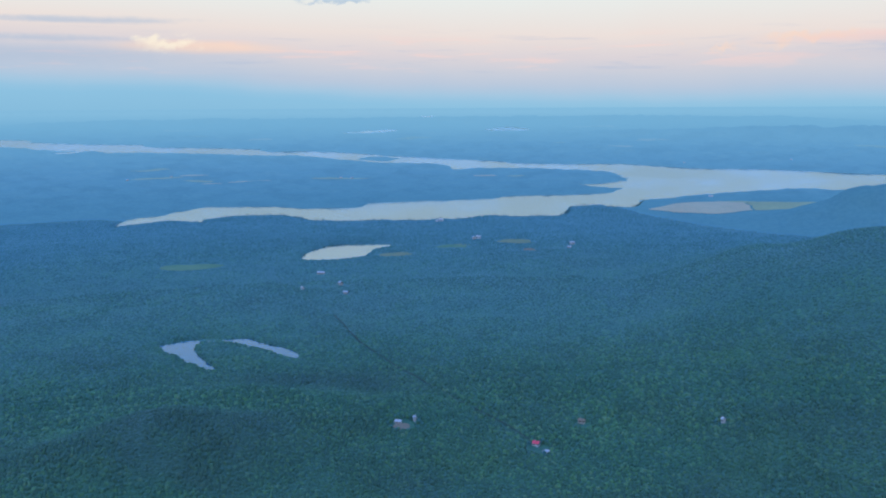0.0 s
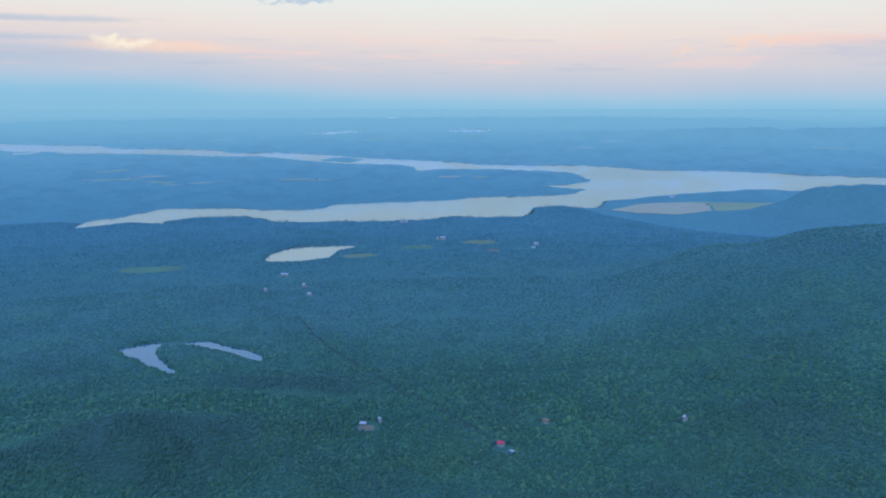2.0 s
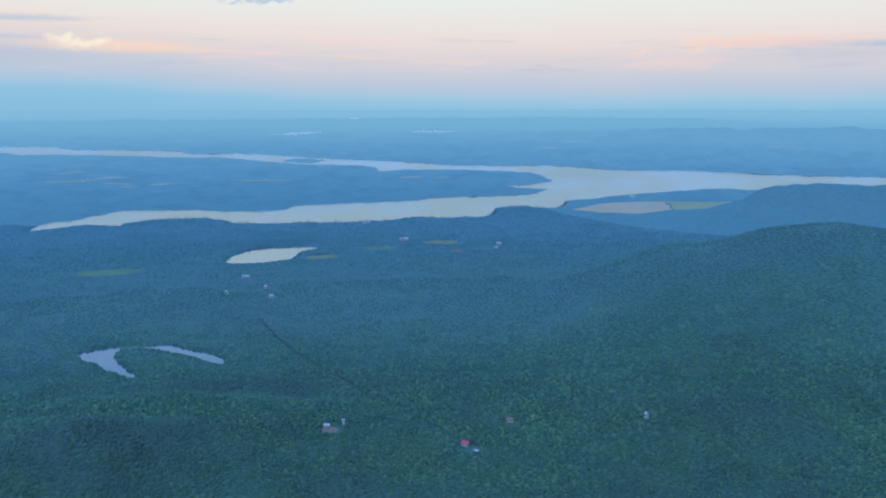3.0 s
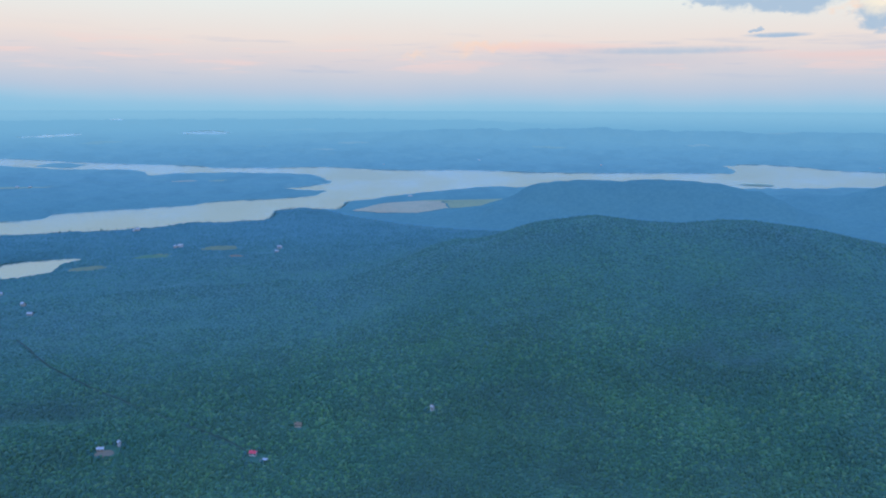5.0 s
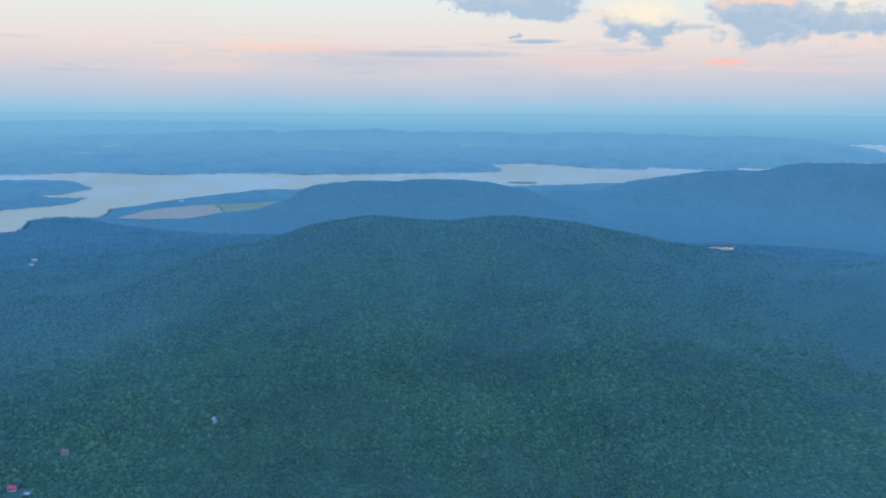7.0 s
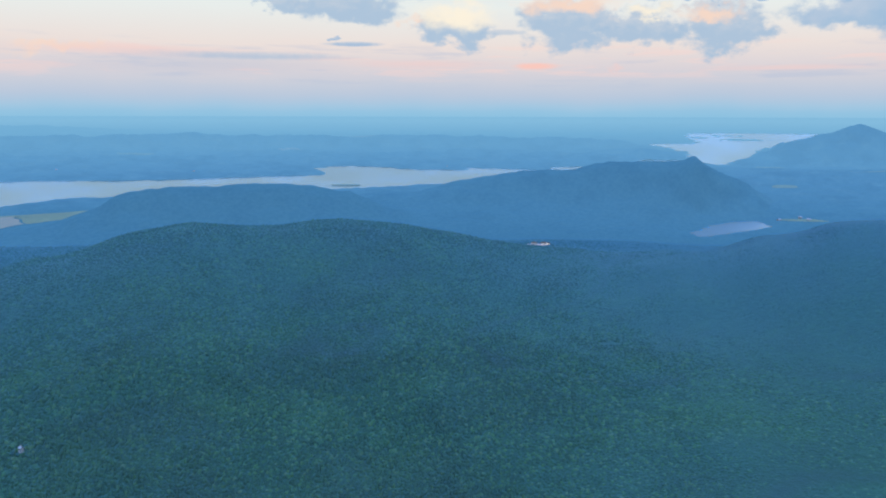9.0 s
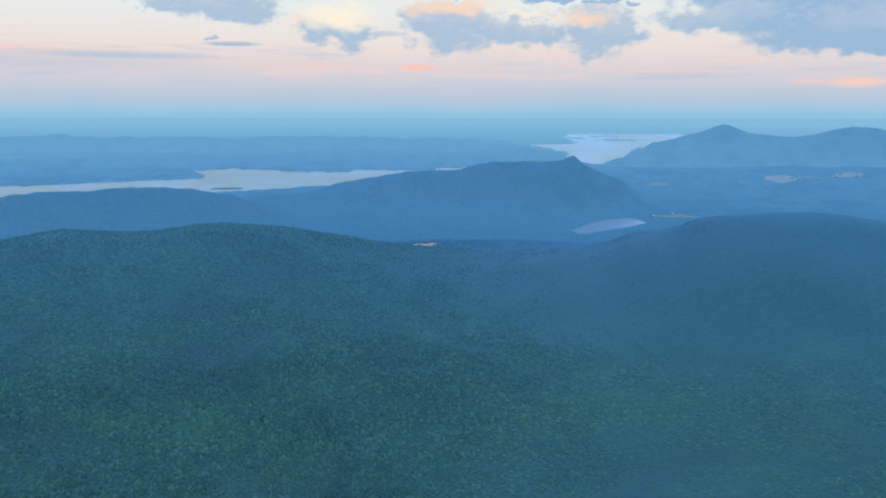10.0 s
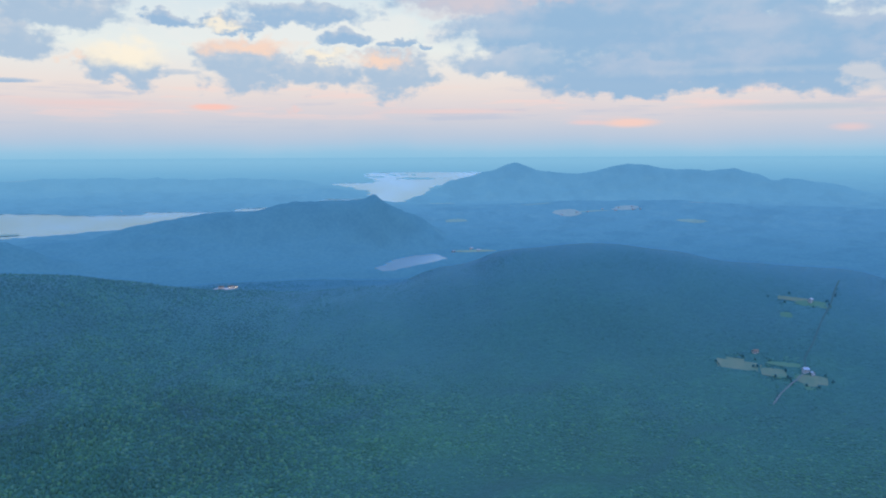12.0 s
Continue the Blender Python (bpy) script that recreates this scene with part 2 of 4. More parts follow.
def water_material(name, a, b, silver=0.75):
    m, n, p = material(name)
    pos = plan_place(n)
    wind = n.noise(pos, 0.004, 4.0)
    n.put(p.inputs["Base Color"], n.mix(wind, a, b))
    n.put(p.inputs["Roughness"], n.step(wind, 0.35, 0.65, 0.10, 0.24))
    p.inputs["Metallic"].default_value = silver
    p.inputs["IOR"].default_value = 1.33
    bump(n, p, n.noise(pos, 0.05, 4.0, 0.6), 0.06, 1.0)
    return m


def plain_material(name, a, b, scale, rough=0.85, relief=0.3):
    m, n, p = material(name)
    pos = plan_place(n)
    v = n.noise(pos, scale, 4.0, 0.6)
    n.put(p.inputs["Base Color"], n.mix(n.step(v, 0.3, 0.7), a, b))
    p.inputs["Roughness"].default_value = rough
    p.inputs["Specular IOR Level"].default_value = 0.2 if rough > 0.4 else 0.5
    bump(n, p, n.noise(pos, scale * 6, 3.0), relief, 0.3)
    return m


def distance_material(name, dark, light):
    """Far-country backdrop behind the near woods and lakes, dusk haze painted as emission."""
    m, n, p = material(name)
    pos = plan_place(n)
    split = n.node("ShaderNodeSeparateXYZ")
    n.put(split.inputs[0], pos)
    ln = n.node("ShaderNodeVectorMath")
    ln.operation = "LENGTH"
    n.put(ln.inputs[0], pos)
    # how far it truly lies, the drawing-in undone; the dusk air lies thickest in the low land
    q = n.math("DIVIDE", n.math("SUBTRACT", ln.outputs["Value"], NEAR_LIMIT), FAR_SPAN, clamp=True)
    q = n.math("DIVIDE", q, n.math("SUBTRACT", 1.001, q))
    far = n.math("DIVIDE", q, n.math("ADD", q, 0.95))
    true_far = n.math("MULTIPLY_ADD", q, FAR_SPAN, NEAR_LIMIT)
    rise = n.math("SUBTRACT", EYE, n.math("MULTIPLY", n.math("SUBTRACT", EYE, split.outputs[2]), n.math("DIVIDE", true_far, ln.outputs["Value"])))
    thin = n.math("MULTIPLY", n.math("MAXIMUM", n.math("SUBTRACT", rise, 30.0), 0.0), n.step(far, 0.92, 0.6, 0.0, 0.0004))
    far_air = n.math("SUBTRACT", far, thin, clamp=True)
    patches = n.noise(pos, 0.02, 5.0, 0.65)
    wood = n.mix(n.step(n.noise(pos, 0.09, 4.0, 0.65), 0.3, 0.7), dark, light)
    # painted haze: glow bluer and brighter with distance, weaker on the heights
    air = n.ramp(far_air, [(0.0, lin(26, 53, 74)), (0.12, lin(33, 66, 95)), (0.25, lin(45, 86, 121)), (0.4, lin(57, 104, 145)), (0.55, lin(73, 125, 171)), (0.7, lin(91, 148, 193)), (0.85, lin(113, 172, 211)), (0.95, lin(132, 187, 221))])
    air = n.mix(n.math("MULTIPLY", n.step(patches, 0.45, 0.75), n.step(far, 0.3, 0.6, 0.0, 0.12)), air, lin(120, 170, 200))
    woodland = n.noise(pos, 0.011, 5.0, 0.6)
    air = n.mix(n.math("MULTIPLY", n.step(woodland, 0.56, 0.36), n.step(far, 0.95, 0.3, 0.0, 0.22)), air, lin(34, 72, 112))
    # own colour fades out under the painted haze
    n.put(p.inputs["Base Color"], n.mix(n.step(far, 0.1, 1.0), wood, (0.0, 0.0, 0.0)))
    p.inputs["Roughness"].default_value = 1.0
    p.inputs["Specular IOR Level"].default_value = 0.0
    bump(n, p, n.noise(pos, 0.16, 4.0, 0.7), 0.5, 4.0)
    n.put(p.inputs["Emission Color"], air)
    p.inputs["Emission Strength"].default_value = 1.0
    return m


M_CROWN = forest_material("tree_crowns", True)
M_WOODS = forest_material("wooded_ground", False)
# base tints stand in for sky reflection: brighter on far lakes, dimmer on ponds
M_WATER = water_material("lake_water", (0.365, 0.375, 0.305), (0.435, 0.445, 0.36))
M_BRIGHT = water_material("bright_lake_water", (0.50, 0.49, 0.385), (0.56, 0.545, 0.435))
M_DIM_POND = water_material("dim_pond_water", (0.045, 0.15, 0.205), (0.065, 0.175, 0.23), 0.4)
M_TARN = water_material("hill_pond_water", (0.24, 0.265, 0.235), (0.28, 0.305, 0.27), 0.2)
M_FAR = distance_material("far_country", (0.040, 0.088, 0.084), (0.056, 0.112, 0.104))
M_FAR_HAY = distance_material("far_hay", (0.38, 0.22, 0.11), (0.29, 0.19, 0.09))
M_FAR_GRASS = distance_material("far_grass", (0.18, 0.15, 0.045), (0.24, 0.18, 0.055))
M_HAY = plain_material("mown_hay", (0.150, 0.152, 0.086), (0.105, 0.138, 0.080), 0.05)
M_GRASS = plain_material("meadow_grass", (0.060, 0.128, 0.070), (0.095, 0.152, 0.082), 0.02)
M_SOIL = plain_material("bare_soil", (0.20, 0.13, 0.09), (0.15, 0.11, 0.075), 0.08)
M_GRAVEL = plain_material("gravel", (0.15, 0.15, 0.125), (0.11, 0.115, 0.095), 0.3)
# track colour darkened to stand in for the shade between the trees
M_ROAD = plain_material("shade_dark_track", (0.030, 0.055, 0.040), (0.022, 0.042, 0.030), 0.1)
# dark green of the strip that stands in for hedge rows
M_HEDGE = plain_material("hedge_strip_green", (0.055, 0.105, 0.085), (0.045, 0.085, 0.07), 0.1)
M_RED = plain_material("red_roof", (0.55, 0.06, 0.08), (0.45, 0.05, 0.07), 0.8, 0.5, 0.1)
M_WHITE = plain_material("white_boards", (0.36, 0.35, 0.34), (0.29, 0.29, 0.285), 0.8, 0.6, 0.1)
M_TAN = plain_material("tan_boards", (0.34, 0.30, 0.26), (0.27, 0.24, 0.21), 0.8, 0.7, 0.1)
M_SLATE = plain_material("grey_shingles", (0.34, 0.35, 0.37), (0.26, 0.27, 0.29), 0.8, 0.7, 0.2)
M_GLASS = plain_material("window_glass", (0.03, 0.04, 0.05), (0.05, 0.06, 0.07), 0.5, 0.08, 0.0)
M_BARK = plain_material("bark", (0.12, 0.09, 0.07), (0.18, 0.15, 0.12), 1.5)
# peach tint puts the warm lit look into yard and mill wall colour
M_PALE = plain_material("peach_lit_gravel", (0.60, 0.42, 0.31), (0.46, 0.33, 0.26), 0.2)
M_LAMP, _net, _p = material("lit_windows")
_p.inputs["Base Color"].default_value = (0.8, 0.7, 0.5, 1)
_p.inputs["Emission Color"].default_value = (1.0, 0.72, 0.42, 1)
_p.inputs["Emission Strength"].default_value = 2.5

# ---------------------------------------------------------------- lie of the land
# Plan: x east, y north, in units of SCALE metres from the point under the camera; the lakes lie at z = 0.

def drawn_in(p):
    """From the plan to metres: true to scale up to NEAR_LIMIT; the country beyond is drawn in towards the valley, so that its horizon lies within 5 km."""
    p = np.asarray(p, float).copy()
    d = np.hypot(p[:, 0], p[:, 1])
    u = np.maximum(d - NEAR_LIMIT, 0)
    k = np.where(d > NEAR_LIMIT, (NEAR_LIMIT + FAR_SPAN * u / (u + FAR_SPAN)) / np.maximum(d, 1), 1.0)
    p[:, 0] *= k
    p[:, 1] *= k
    p[:, 2] = EYE - (EYE - p[:, 2]) * k
    return p * SCALE


GRAIN = np.random.RandomState(7).rand(256, 256)


def grain(x, y, size):
    """Smooth value noise from -1 to 1, with lumps of that size in metres."""
    x, y = np.asarray(x) / size, np.asarray(y) / size
    i, j = np.floor(x).astype(int), np.floor(y).astype(int)
    u, v = x - i, y - j
    u, v = u * u * (3 - 2 * u), v * v * (3 - 2 * v)
    g = lambda a, b: GRAIN[a % 256, b % 256]
    return 2 * ((g(i, j) * (1 - u) + g(i + 1, j) * u) * (1 - v) + (g(i, j + 1) * (1 - u) + g(i + 1, j + 1) * u) * v) - 1


def smooth(a, b, v):
    t = np.clip((v - a) / (b - a), 0, 1)
    return t * t * (3 - 2 * t)


# shores of the long lake: the far shore, the near shore with its capes, and the wooded peninsula between its arms
FAR_SHORE = [(-5060, 8970), (-4210, 8580), (-3940, 8030), (-3220, 7600), (-2650, 7430), (-2450, 7000), (-1730, 6750), (-1430, 6550), (-1330, 6210), (-980, 6260), (-740, 6040),
             (-520, 5830), (-350, 5590), (-120, 5420), (60, 5260), (330, 5030), (380, 4860), (690, 4740), (1020, 4770), (1150, 4540), (1400, 4350), (1780, 4220), (1910, 4060), (2110, 3890), (2400, 3810),
             (2910, 3610), (3050, 3690), (3220, 4020), (3420, 4170), (3570, 4110), (3650, 3850), (3570, 3680), (3650, 3550), (3800, 3310), (3960, 3430), (4090, 2920), (4360, 3100), (4670, 3030)]
NEAR_SHORE = [(4200, 2720), (3160, 2640), (2740, 2760), (2420, 2830), (1970, 2910), (1660, 3060), (1420, 3300), (1040, 3150), (700, 2900), (650, 2760), (600, 2690), (550, 2710), (520, 2770),
              (420, 2730), (390, 2580), (340, 2500), (250, 2480), (160, 2510), (30, 2440), (-150, 2420), (-300, 2410), (-390, 2440), (-430, 2480), (-490, 2540), (-560, 2545), (-640, 2515),
              (-700, 2475), (-715, 2435), (-690, 2400), (-620, 2395), (-800, 2440), (-850, 2380), (-910, 2320)]
PENINSULA = [(-940, 2390), (-940, 2480), (-850, 2570), (-820, 2730), (-790, 2790), (-730, 2790), (-570, 2770), (-410, 2710), (-290, 2740), (-260, 2880), (-130, 2910), (130, 2960), (240, 3080),
             (460, 3110), (640, 3170), (700, 3330), (540, 3490), (830, 3690), (850, 3990), (840, 4200), (600, 4290), (520, 4410), (170, 4400), (60, 4360), (20, 4660), (-40, 4840), (-300, 4860),
             (-480, 5020), (-810, 5430), (-920, 5620), (-1230, 5650), (-1770, 5960), (-2170, 6060), (-2760, 5970), (-2880, 6200), (-2760, 6340), (-3170, 6540), (-3440, 6910), (-4100, 7270)]
LAKES = {
    "long_lake": FAR_SHORE + NEAR_SHORE + PENINSULA,
    "farm_pond": [(-320, 1800), (-310, 1890), (-270, 1970), (-240, 2000), (-130, 2000), (-130, 1960), (-160, 1930), (-160, 1860), (-180, 1820), (-230, 1790), (-290, 1790)],
    "beaver_pond": [(-397, 1133), (-376, 1149), (-354, 1154), (-350, 1122), (-338, 1097), (-322, 1074), (-290, 1022), (-313, 1036), (-340, 1062), (-368, 1102)],
    "bog_pond": [(-345, 1160), (-322, 1166), (-281, 1176), (-266, 1158), (-246, 1142), (-222, 1122), (-194, 1090), (-194, 1070), (-218, 1090), (-248, 1116), (-290, 1140), (-318, 1153)],
    "hill_pond": [(2200, 1085), (2390, 1110), (2520, 1085), (2610, 1050), (2500, 965), (2400, 970), (2300, 990), (2140, 1020)],
    "far_reach": [(8520, 4840), (9130, 4470), (10160, 4950), (11280, 5710), (14180, 7010), (15020, 6190), (15020, 4960), (10850, 3580), (8200, 3310), (6560, 2740), (5250, 2380), (5520, 2680), (6970, 3510), (7790, 4160)],
    "narrows": [(5260, 3070), (5620, 3140), (5730, 2890), (5340, 2670)],
    "north_lake": [(-1300, 10300), (-960, 11300), (-650, 12000), (-620, 11000), (-950, 10300)],
    "mill_lake": [(560, 11400), (800, 12800), (1100, 13200), (1220, 12200), (1180, 11300), (900, 11000)],
    "outer_lake": [(-1060, 21500), (-700, 26500), (-250, 27000), (-280, 22500)],
}
# islands: middle, half length, half width, turn of the long axis in degrees
ISLANDS = [(-395, 5290, 115, 190, 4), (12540, 5810, 260, 120, 30), (12760, 5600, 300, 120, 30), (10840, 4590, 260, 330, 40), (11500, 5600, 150, 150, 0)]
# ridges: width, then the crest as heading, distance, height
RIDGES = {
    "main_hill": (370, [(13, 1450, 10), (21.5, 1450, 88), (28, 1450, 128), (30.6, 1450, 144), (32.8, 1450, 137), (36, 1450, 131), (40, 1450, 129), (44.5, 1450, 126), (47, 1450, 116), (49.5, 1440, 98), (53, 1430, 86), (58.7, 1430, 80), (65, 1440, 96), (69, 1450, 126), (74, 1450, 160), (78.4, 1450, 172), (84, 1450, 156), (88, 1450, 146), (91, 1450, 141), (94.5, 1450, 137), (99, 1480, 112), (106, 1550, 50)]),
    "main_hill_foot": (330, [(20, 1100, 0), (28, 1050, 40), (45, 1000, 34), (62, 1000, 32), (76, 1050, 45), (90, 1100, 20)]),
    "lake_ridge": (230, [(19.5, 2500, 6), (22.2, 2500, 26), (24, 2500, 56), (26.5, 2500, 102), (30, 2500, 107), (35.5, 2500, 116), (38.2, 2500, 110), (40.8, 2500, 92), (42, 2500, 70), (43.5, 2500, 38), (46, 2500, 8)]),
    "sharp_ridge": (300, [(45.5, 3000, 40), (48.5, 3000, 86), (52.9, 3050, 117), (55, 3050, 123), (58.2, 3050, 148), (62.4, 3050, 150), (63.2, 3050, 160), (63.9, 3050, 182), (64.6, 3050, 142), (65.4, 3050, 106), (67.4, 3000, 40), (68.6, 3000, 5)]),
    "sharp_peak": (125, [(63.0, 3050, 128), (63.85, 3050, 176), (64.5, 3050, 122)]),
    "far_mountain": (750, [(66.5, 6800, 60), (70, 7000, 120), (71.5, 7000, 172), (73.5, 7000, 244), (75.9, 7000, 165), (77.5, 7000, 150), (80.9, 7000, 233), (84, 7000, 190), (87.7, 7000, 190), (90.4, 7000, 108), (91.4, 7000, 134), (95.9, 7000, 22), (110, 7000, 60)]),
    "middle_ridge": (600, [(72, 4600, 40), (78, 4600, 60), (83.5, 4600, 72), (90, 4600, 50), (100, 4600, 40)]),
    "left_knoll": (105, [(-30, 690, 12), (-25, 735, 40), (-20, 760, 51), (-15.5, 735, 42), (-11, 680, 14)]),
    "near_spur": (60, [(-19, 930, 14), (-14.5, 885, 26), (-9, 850, 20), (-4, 810, 14), (2, 760, 6)]),
    "low_range": (700, [(14, 9600, 40), (22, 9200, 95), (30, 9000, 112), (40, 9000, 95), (50, 9000, 85), (57, 9000, 70), (62, 9000, 20)]),
    "rim": (1800, [(-20, 16000, 90), (0, 16000, 110), (10, 16000, 128), (20, 16000, 110)]),
}


def shore_distance(x, y, ring):
    """How far a place lies from the water's edge; minus in the water."""
    x, y = np.asarray(x, float), np.asarray(y, float)
    best, inside = np.full(x.shape, 1e12), np.zeros(x.shape, bool)
    for (ax, ay), (bx, by) in zip(ring, ring[1:] + ring[:1]):
        dx, dy = bx - ax, by - ay
        t = np.clip(((x - ax) * dx + (y - ay) * dy) / (dx * dx + dy * dy + 1e-9), 0, 1)
        best = np.minimum(best, (x - ax - t * dx) ** 2 + (y - ay - t * dy) ** 2)
        if ay != by:
            inside ^= ((ay > y) != (by > y)) & (x < dx * (y - ay) / dy + ax)
    return np.where(inside, -1, 1) * np.sqrt(best)


def lake_distance(x, y, name):
    s = shore_distance(x, y, LAKES[name])
    if name in ("long_lake", "far_reach"):
        for cx, cy, a, b, turn in ISLANDS:
            c, k = math.cos(radians(turn)), math.sin(radians(turn))
            u, v = ((x - cx) * c + (y - cy) * k) / a, (-(x - cx) * k + (y - cy) * c) / b
            s = np.maximum(s, (1 - np.hypot(u, v)) * min(a, b))
    size = 0.012 * np.hypot(x, y)
    return s + size * (0.5 * grain(x, y, 90) + 0.35 * grain(x, y, 35))


def water_edge(x, y):
    x, y = np.asarray(x, float), np.asarray(y, float)
    edge = np.full(x.shape, 1e4)
    for n, ring in LAKES.items():
        xs, ys = [p[0] for p in ring], [p[1] for p in ring]
        near = (x > min(xs) - 300) & (x < max(xs) + 300) & (y > min(ys) - 300) & (y < max(ys) + 300)
        if near.any():
            edge[near] = np.minimum(edge[near], lake_distance(x[near], y[near], n))
    return edge


def ridge_height(x, y, width, crest):
    ring = [(d * math.sin(radians(a)), d * math.cos(radians(a)), z) for a, d, z in crest]
    parts = []
    for (ax, ay, az), (bx, by, bz) in zip(ring, ring[1:]):
        dx, dy = bx - ax, by - ay
        t = np.clip(((x - ax) * dx + (y - ay) * dy) / (dx * dx + dy * dy), 0, 1)
        parts.append(((x - ax - t * dx) ** 2 + (y - ay - t * dy) ** 2, az + (bz - az) * t))
    best = np.min([d for d, z in parts], axis=0)
    weights = [np.exp(-(d - best) / (width * 0.14) ** 2) for d, z in parts]
    z = sum(k * z for k, (d, z) in zip(weights, parts)) / sum(weights)
    return z * np.exp(-best / width ** 2)


def land_height(x, y, edge=None):
    """The ground's height, without its trees."""
    x, y = np.asarray(x, float), np.asarray(y, float)
    if edge is None:
        edge = water_edge(x, y)
    d = np.hypot(x, y)
    z = np.zeros(x.shape)
    for width, crest in RIDGES.values():
        xs, ys = [d0 * math.sin(radians(a)) for a, d0, h in crest], [d0 * math.cos(radians(a)) for a, d0, h in crest]
        m = 2.8 * width
        near = (x > min(xs) - m) & (x < max(xs) + m) & (y > min(ys) - m) & (y < max(ys) + m)
        if near.any():
            h = ridge_height(x[near], y[near], width, crest)
            z[near] = np.log(np.exp(np.clip(z[near] / 12, 0, 60)) + np.exp(np.clip(h / 12, 0, 60)) - 1) * 12
    roll = 6 * grain(x, y, 240) + 3.5 * grain(x + 900, y, 95) + 0.5
    z = z * (1 + 0.05 * grain(x, y, 170)) + roll * np.clip(d / 700, 0.3, 1) * np.where(d > 6000, 3.0, 1.0)
    return np.clip(edge * 0.10, -8, 5) + np.maximum(z, 0) * smooth(5, 160 + 0.02 * d, edge)


def haze_share(x, y):
    """Distance haze put into the leaf colour: bluer farther off and eastward."""
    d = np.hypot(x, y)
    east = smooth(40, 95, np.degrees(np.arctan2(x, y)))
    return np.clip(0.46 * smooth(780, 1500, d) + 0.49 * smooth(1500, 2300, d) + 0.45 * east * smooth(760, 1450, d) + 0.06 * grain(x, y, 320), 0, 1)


def gully_lines(x, y):
    """Dark lines down the slopes: gully shade painted into the tree colour."""
    bend = 30 * grain(x, y + 400, 70)
    return np.clip(1 - np.abs(grain(x + bend, y + 70, 210)) / 0.07, 0, 1) * smooth(-0.2, 0.4, grain(x, y + 800, 300))


def stand_lift(x, y):
    """Older stands of trees rise above younger ones; the dark gully lines sink."""
    return 1.0 + 0.22 * grain(x, y, 34) + 0.14 * grain(x + 70, y, 15) - 0.3 * gully_lines(x, y)


def pine_gully_share(x, y):
    """Dark pines on knoll and low plateau by the ponds, random patches, painted gully shade."""
    knoll = np.clip(ridge_height(x, y, *RIDGES["left_knoll"]) / 40 - 0.35, 0, 1)
    plateau = 0.9 * np.exp(-((x + 130) / 120) ** 2 - ((y - 940) / 55) ** 2)
    return np.clip(knoll + plateau + 0.4 * smooth(0.1, 0.7, grain(x, y, 150)) + 0.3 * smooth(0.0, 0.8, grain(x + 500, y, 60)) + 0.6 * gully_lines(x, y), 0, 1)


def mesh_object(name, verts, faces, mat, parent=None, smooth_shade=True, attrs=None):
    """A mesh object from arrays; the faces all have the same number of corners."""
    me = bpy.data.meshes.new(name)
    verts, faces = np.asarray(verts, np.float32), np.asarray(faces, np.int32)
    n, k = faces.shape
    me.vertices.add(len(verts))
    me.vertices.foreach_set("co", verts.ravel())
    me.loops.add(n * k)
    me.loops.foreach_set("vertex_index", faces.ravel())
    me.polygons.add(n)
    me.polygons.foreach_set("loop_start", np.arange(0, n * k, k, dtype=np.int32))
    me.polygons.foreach_set("use_smooth", np.full(n, smooth_shade))
    for key, values in (attrs or {}).items():
        me.attributes.new(key, "FLOAT", "POINT").data.foreach_set("value", np.asarray(values, np.float32))
    me.update(calc_edges=True)
    me.materials.append(mat)
    ob = new(name, me)
    ob.parent = parent
    return ob


# far fields: x, y, half width across the line from the camera, half length along it, 1 for hay, what it is
FAR_FIELDS = [
    (-1280, 3800, 100, 70, 0, "pale green fields on the peninsula"), (-840, 3640, 100, 45, 1, "tan hay strip on the peninsula"), (-1070, 3650, 60, 40, 0, "green field on the peninsula"),
    (-480, 3760, 140, 50, 0, "long green field on the peninsula"), (-1180, 3950, 60, 60, 1, "tan field on the peninsula"), (-980, 3560, 40, 25, 1, "small tan field on the peninsula"),
    (200, 3900, 60, 50, 1, "small field near the point"), (330, 3880, 40, 40, 0, "small green field near the point"),
    (1390, 6630, 85, 170, 1, "far pale hay field"), (3900, 9290, 160, 700, 1, "far pale fields"), (2940, 9420, 160, 180, 1, "far pale strip of field"), (980, 7260, 80, 170, 0, "far green field"),
    (4080, 940, 60, 110, 1, "pale village fields below the ridge"), (4240, 690, 66, 90, 1, "pale village field"), (4150, 820, 60, 30, 0, "thin green field by the village"),
    (2640, 935, 60, 26, 0, "pale open land by the pond"), (3710, 1380, 50, 60, 0, "small far green field"), (4470, 1260, 110, 50, 0, "thin far field"), (5200, 2050, 80, 60, 0, "far field below the mountain"),
    (2560, 2990, 60, 30, 0, "small field near the shore"), (6960, 8600, 260, 300, 0, "far pale field"), (5200, 8300, 200, 260, 1, "far pale field"),
    (-2600, 9000, 160, 200, 0, "far pale field"), (-1800, 8200, 120, 180, 1, "far tan field"), (-300, 8300, 150, 160, 0, "far green field"), (1900, 7600, 130, 160, 1, "far tan field"), (2300, 12500, 300, 500, 1, "far pale fields"),
    (3300, 6400, 120, 200, 0, "far green field"), (4600, 6100, 110, 160, 1, "far tan field"), (-1500, 4300, 80, 60, 0, "green field on the peninsula"), (6100, 6900, 200, 260, 1, "far tan field"), (-3600, 11500, 260, 400, 1, "far pale fields"),
    (3300, 1650, 46, 36, 0, "small green field below the ridge"), (4700, 300, 90, 70, 1, "pale field below the mountain"), (3900, 350, 60, 50, 0, "green field below the mountain")]
HAY_FIELD = [(640, 2590), (760, 2740), (924, 2800), (1000, 2760), (960, 2560), (830, 2480), (700, 2510)]
PALE_FIELD = [(930, 2808), (1230, 2765), (1260, 2700), (1060, 2500), (970, 2475), (966, 2560), (1006, 2760)]

